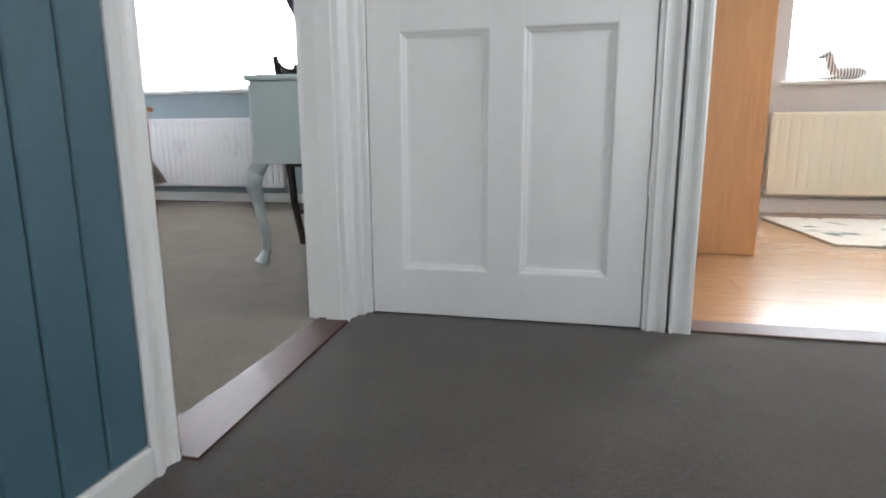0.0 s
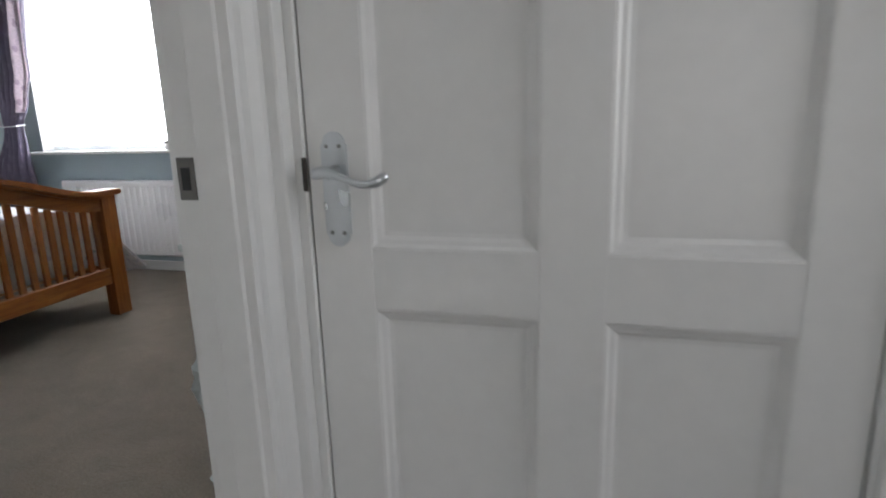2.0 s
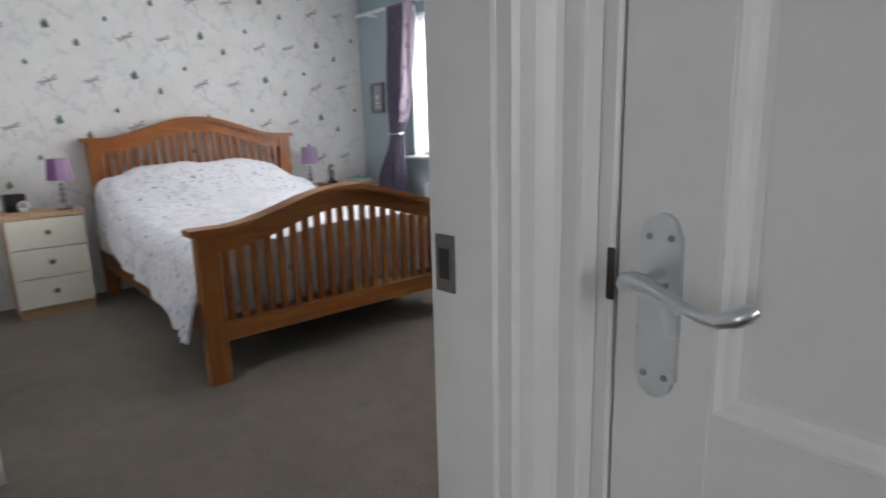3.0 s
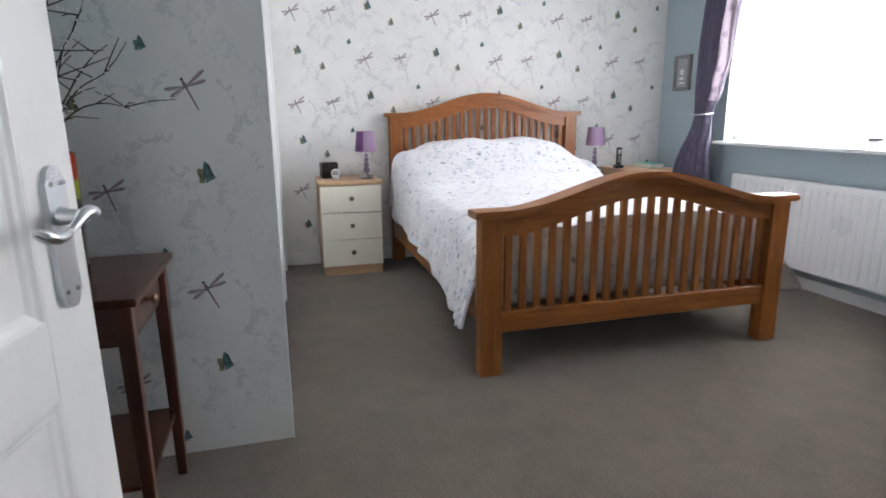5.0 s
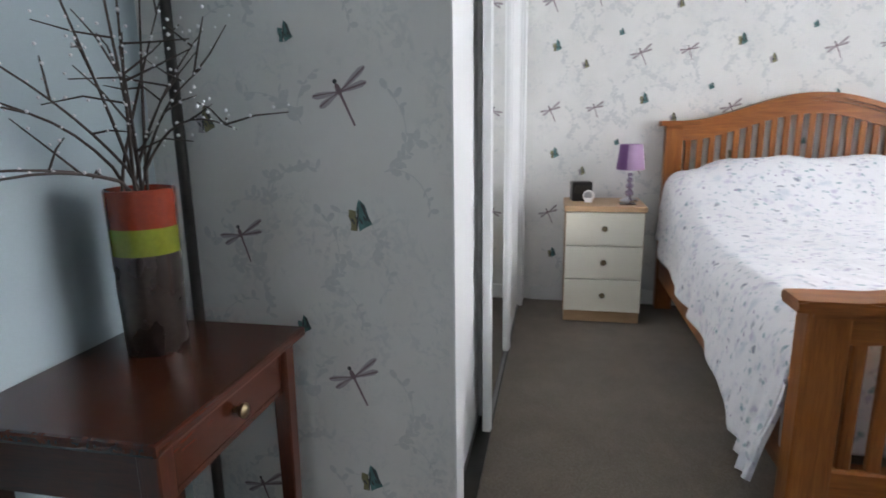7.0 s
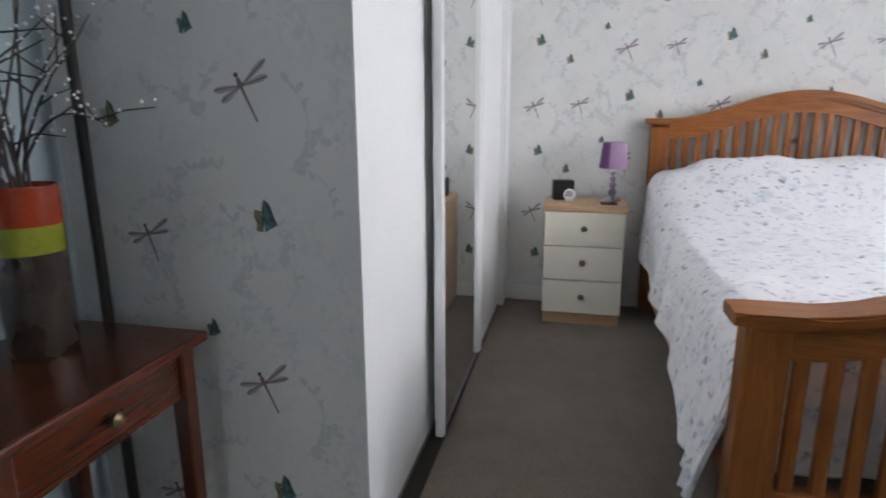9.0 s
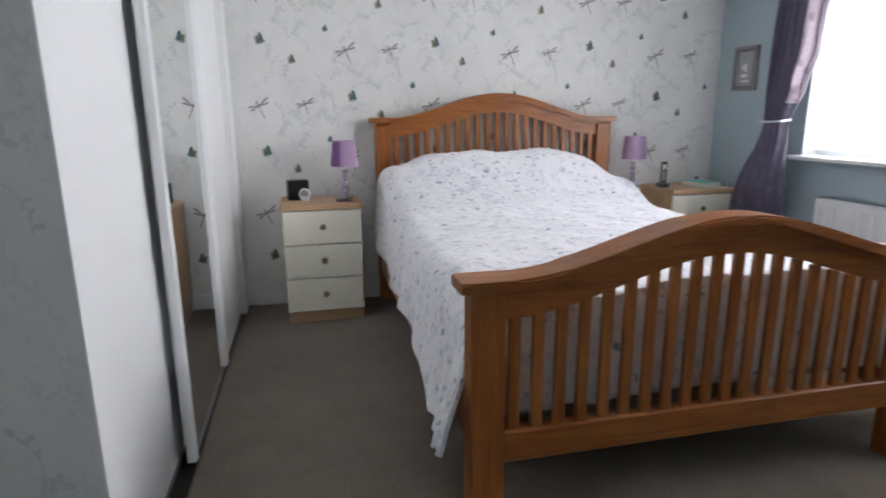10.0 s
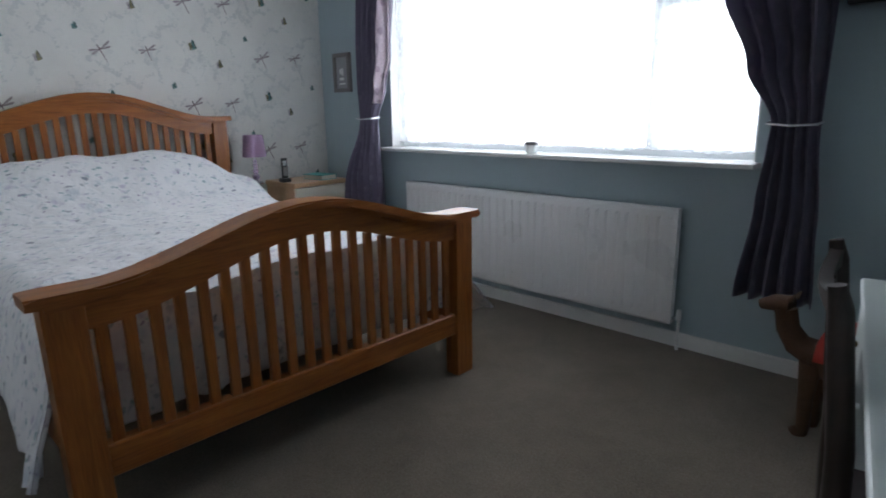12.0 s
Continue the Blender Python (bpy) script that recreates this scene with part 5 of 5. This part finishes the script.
def flat_poly(b, pts, mi, lift=0.0):
    vs = [b.verts.new((lift, u, v)) for u, v in pts]
    f = b.faces.new(vs)
    f.material_index = mi


def ellipse(cu, cv, ru, rv, ang=0.0, n=10):
    c, s = math.cos(ang), math.sin(ang)
    return [(cu + ru * math.cos(2 * math.pi * i / n) * c - rv * math.sin(2 * math.pi * i / n) * s, cv + ru * math.cos(2 * math.pi * i / n) * s + rv * math.sin(2 * math.pi * i / n) * c) for i in range(n)]


def motif_mesh(name, build, mats):
    b = bmesh.new()
    build(b)
    me = bpy.data.meshes.new(name)
    bmesh.ops.recalc_face_normals(b, faces=b.faces[:])
    for f in b.faces:
        if f.normal.x < 0:
            f.normal_flip()
    b.to_mesh(me)
    b.free()
    for m in mats:
        me.materials.append(m)
    return me


def dragonfly(b, ang, k):
    def wing(a, l, w, off):
        c, s = math.cos(a), math.sin(a)
        pts = []
        for t, h in ((0.0, 0.15), (0.25, 0.5), (0.6, 0.95), (0.85, 1.0), (1.0, 0.45), (1.0, -0.2), (0.8, -0.75), (0.4, -0.6), (0.0, -0.2)):
            x, y = t * l, h * w
            pts.append((x * c - y * s, off + x * s + y * c))
        flat_poly(b, pts, 1, 0.0)
        flat_poly(b, [(0, off - 0.001), (l * 0.95 * c + 0.002 * s, off + l * 0.95 * s - 0.002 * c), (l * 0.97 * c, off + l * 0.97 * s + 0.002 * c), (0, off + 0.002)], 0, 0.0003)
    r = Matrix.Rotation(ang, 2)
    start = len(b.verts)
    for a, l, w in ((0.30, 0.075, 0.008), (-0.12, 0.062, 0.008), (math.pi - 0.30, 0.062, 0.008), (math.pi + 0.15, 0.055, 0.008)):
        wing(a, l * k, w * k, 0.0)
    flat_poly(b, ellipse(0, 0.006 * k, 0.006 * k, 0.014 * k), 0, 0.0006)
    flat_poly(b, ellipse(0, 0.024 * k, 0.005 * k, 0.005 * k), 2, 0.0006)
    flat_poly(b, [(-0.003 * k, -0.006 * k), (0.003 * k, -0.006 * k), (0.0022 * k, -0.075 * k), (-0.0022 * k, -0.075 * k)], 0, 0.0006)
    b.verts.ensure_lookup_table()
    for v in list(b.verts)[start:]:
        p = r @ Vector((v.co.y, v.co.z))
        v.co.y, v.co.z = p.x, p.y


def butterfly(b, k, two):
    flat_poly(b, [(0.0, -0.028 * k), (0.014 * k, -0.020 * k), (0.030 * k, -0.012 * k), (0.022 * k, 0.004 * k), (0.014 * k, 0.030 * k), (0.0, 0.042 * k), (-0.006 * k, 0.020 * k)], 0, 0.0)
    flat_poly(b, [(-0.004 * k, -0.028 * k), (-0.006 * k, 0.016 * k), (-0.022 * k, 0.020 * k), (-0.024 * k, 0.004 * k), (-0.018 * k, -0.010 * k), (-0.020 * k, -0.026 * k)], 1, 0.0002)
    flat_poly(b, [(0.002 * k, 0.038 * k), (0.013 * k, 0.027 * k), (0.021 * k, 0.003 * k), (0.027 * k, -0.010 * k), (0.018 * k, -0.004 * k), (0.010 * k, 0.016 * k)], 2, 0.0004)
    for j in range(4):
        flat_poly(b, ellipse((-0.014 + 0.009 * j) * k, (-0.006 + 0.006 * (j % 2)) * k, 0.0022 * k, 0.008 * k, 0.5, 6), 2, 0.0005)
    flat_poly(b, ellipse(-0.003 * k, 0.0, 0.0022 * k, 0.026 * k, -0.1, 8), 2, 0.0006)


def sprig(b, rng, length, bend, n):
    pts = []
    for i in range(n + 1):
        t = i / n
        a = 0.4 + bend * t
        pts.append(Vector((length * t * math.cos(a), length * t * math.sin(a))))
    for p, q in zip(pts, pts[1:]):
        d = (q - p).normalized()
        w = Vector((-d.y, d.x)) * 0.0010
        flat_poly(b, [tuple(p - w), tuple(q - w), tuple(q + w), tuple(p + w)], 0)
    for i in range(1, n + 1):
        for s in (-1, 1):
            if rng.random() < 0.35:
                continue
            a = 0.4 + bend * i / n + s * rng.uniform(0.5, 1.3)
            l = rng.uniform(0.006, 0.015)
            c = pts[i] + Vector((math.cos(a), math.sin(a))) * l
            flat_poly(b, ellipse(c.x, c.y, l, l * rng.uniform(0.30, 0.60), a, 7), 0, 0.0001 * rng.random())


rng = random.Random(5)
PRINTS = [
    ("dragonfly_print", motif_mesh("dragonfly_print", lambda b: dragonfly(b, 0.42, 1.0), [M_INK_PINK, M_INK_WING, M_INK_DARK]), -0.03, 0.265),
    ("dragonfly_print", motif_mesh("dragonfly_print", lambda b: dragonfly(b, 0.30, 0.85), [M_INK_PINK, M_INK_WING, M_INK_DARK]), 0.234, 0.275),
    ("butterfly_print", motif_mesh("butterfly_print", lambda b: butterfly(b, 1.0, True), [M_INK_TEAL, M_INK_GOLD, M_INK_DARK]), 0.0, 0.0),
    ("butterfly_print", motif_mesh("butterfly_print", lambda b: butterfly(b, 0.85, True), [M_INK_GOLD, M_INK_WING, M_INK_DARK]), 0.170, -0.110),
    ("butterfly_print", motif_mesh("butterfly_print", lambda b: butterfly(b, 0.62, True), [M_INK_TEAL, M_INK_TEAL, M_INK_DARK]), -0.145, 0.385),
]
SPRIGS = [motif_mesh("leaf_spray_print", lambda b, L=L, B=B: [sprig(b, rng, L, B, 11), sprig(b, rng, L * 0.75, -B, 8), sprig(b, rng, L * 0.55, B * 0.3, 7)], [M_INK_GREY]) for L, B in ((0.17, 1.1), (0.14, -1.3), (0.12, 1.7), (0.15, 0.7))]
SPRIG_AT = [(0.02, -0.09, 2), (-0.23, -0.12, 3), (0.17, 0.03, 0), (0.06, 0.10, 0), (-0.20, 0.02, 1), (0.11, -0.20, 2), (-0.12, 0.20, 3), (0.20, 0.20, 1), (-0.10, -0.16, 0)]


def print_wall(wall, x, y0, y1, z0, z1, oy, oz):
    for i in range(-10, 12):
        for j in range(-5, 6):
            cy, cz = oy + COL * i, oz + REP * j + (REP / 2 if i % 2 else 0.0)
            for nm, me, du, dv in PRINTS:
                y, z = cy + du, cz + dv
                m = 0.075 if nm[0] == "d" else 0.035
                if y0 + m < y < y1 - m and z0 + m < z < z1 - m:
                    o = new(nm, me)
                    o.parent = wall
                    o.matrix_world = pose(x + 0.0010, y, z)
            for du, dv, k in SPRIG_AT:
                y, z = cy + du, cz + dv
                if y0 + 0.10 < y < y1 - 0.12 and z0 + 0.10 < z < z1 - 0.19:
                    o = new("leaf_spray_print", SPRIGS[k])
                    o.parent = wall
                    o.matrix_world = pose(x + 0.0006, y, z, 90.0 * ((i + k) % 2))


print_wall(bpy.data.objects["wall_west"], XW, 1.21, YN, 0.10, CEIL, 1.381, 1.588)
print_wall(bpy.data.objects["wall_stub"], XS, YS, 1.190, 0.0, CEIL, 0.986, 0.953)

# ---------------- laminate planks ----------------
lam = thing("floor_laminate", "honey coloured laminate plank floor with a soft gloss", "floor", kind="structure")
shared = {}


def plank(x0, x1, y0, y1):
    key = (round(x1 - x0, 3), round(y1 - y0, 3))
    if key not in shared:
        b = bx(0, key[0] - 0.0004, 0, key[1] - 0.0004, -0.0098, 0.0, 0.0006)
        me = bpy.data.meshes.new("plank")
        b.to_mesh(me)
        b.free()
        me.materials.append(M_LAMINATE)
        shared[key] = me
    o = new("plank", shared[key])
    o.parent = lam
    o.matrix_world = pose(x0, y0, 0.0)


row = 0
y = 1.746
while y < YN - 0.03:
    w = min(0.19, YN - 0.010 - y)
    x = 0.94 - (0.45 * row) % 1.2
    while x < 3.49:
        a, c = max(0.94, x), min(3.49, x + 1.2)
        if c - a > 0.05:
            plank(a, c, y, y + w)
        x += 1.2
    y += 0.19
    row += 1
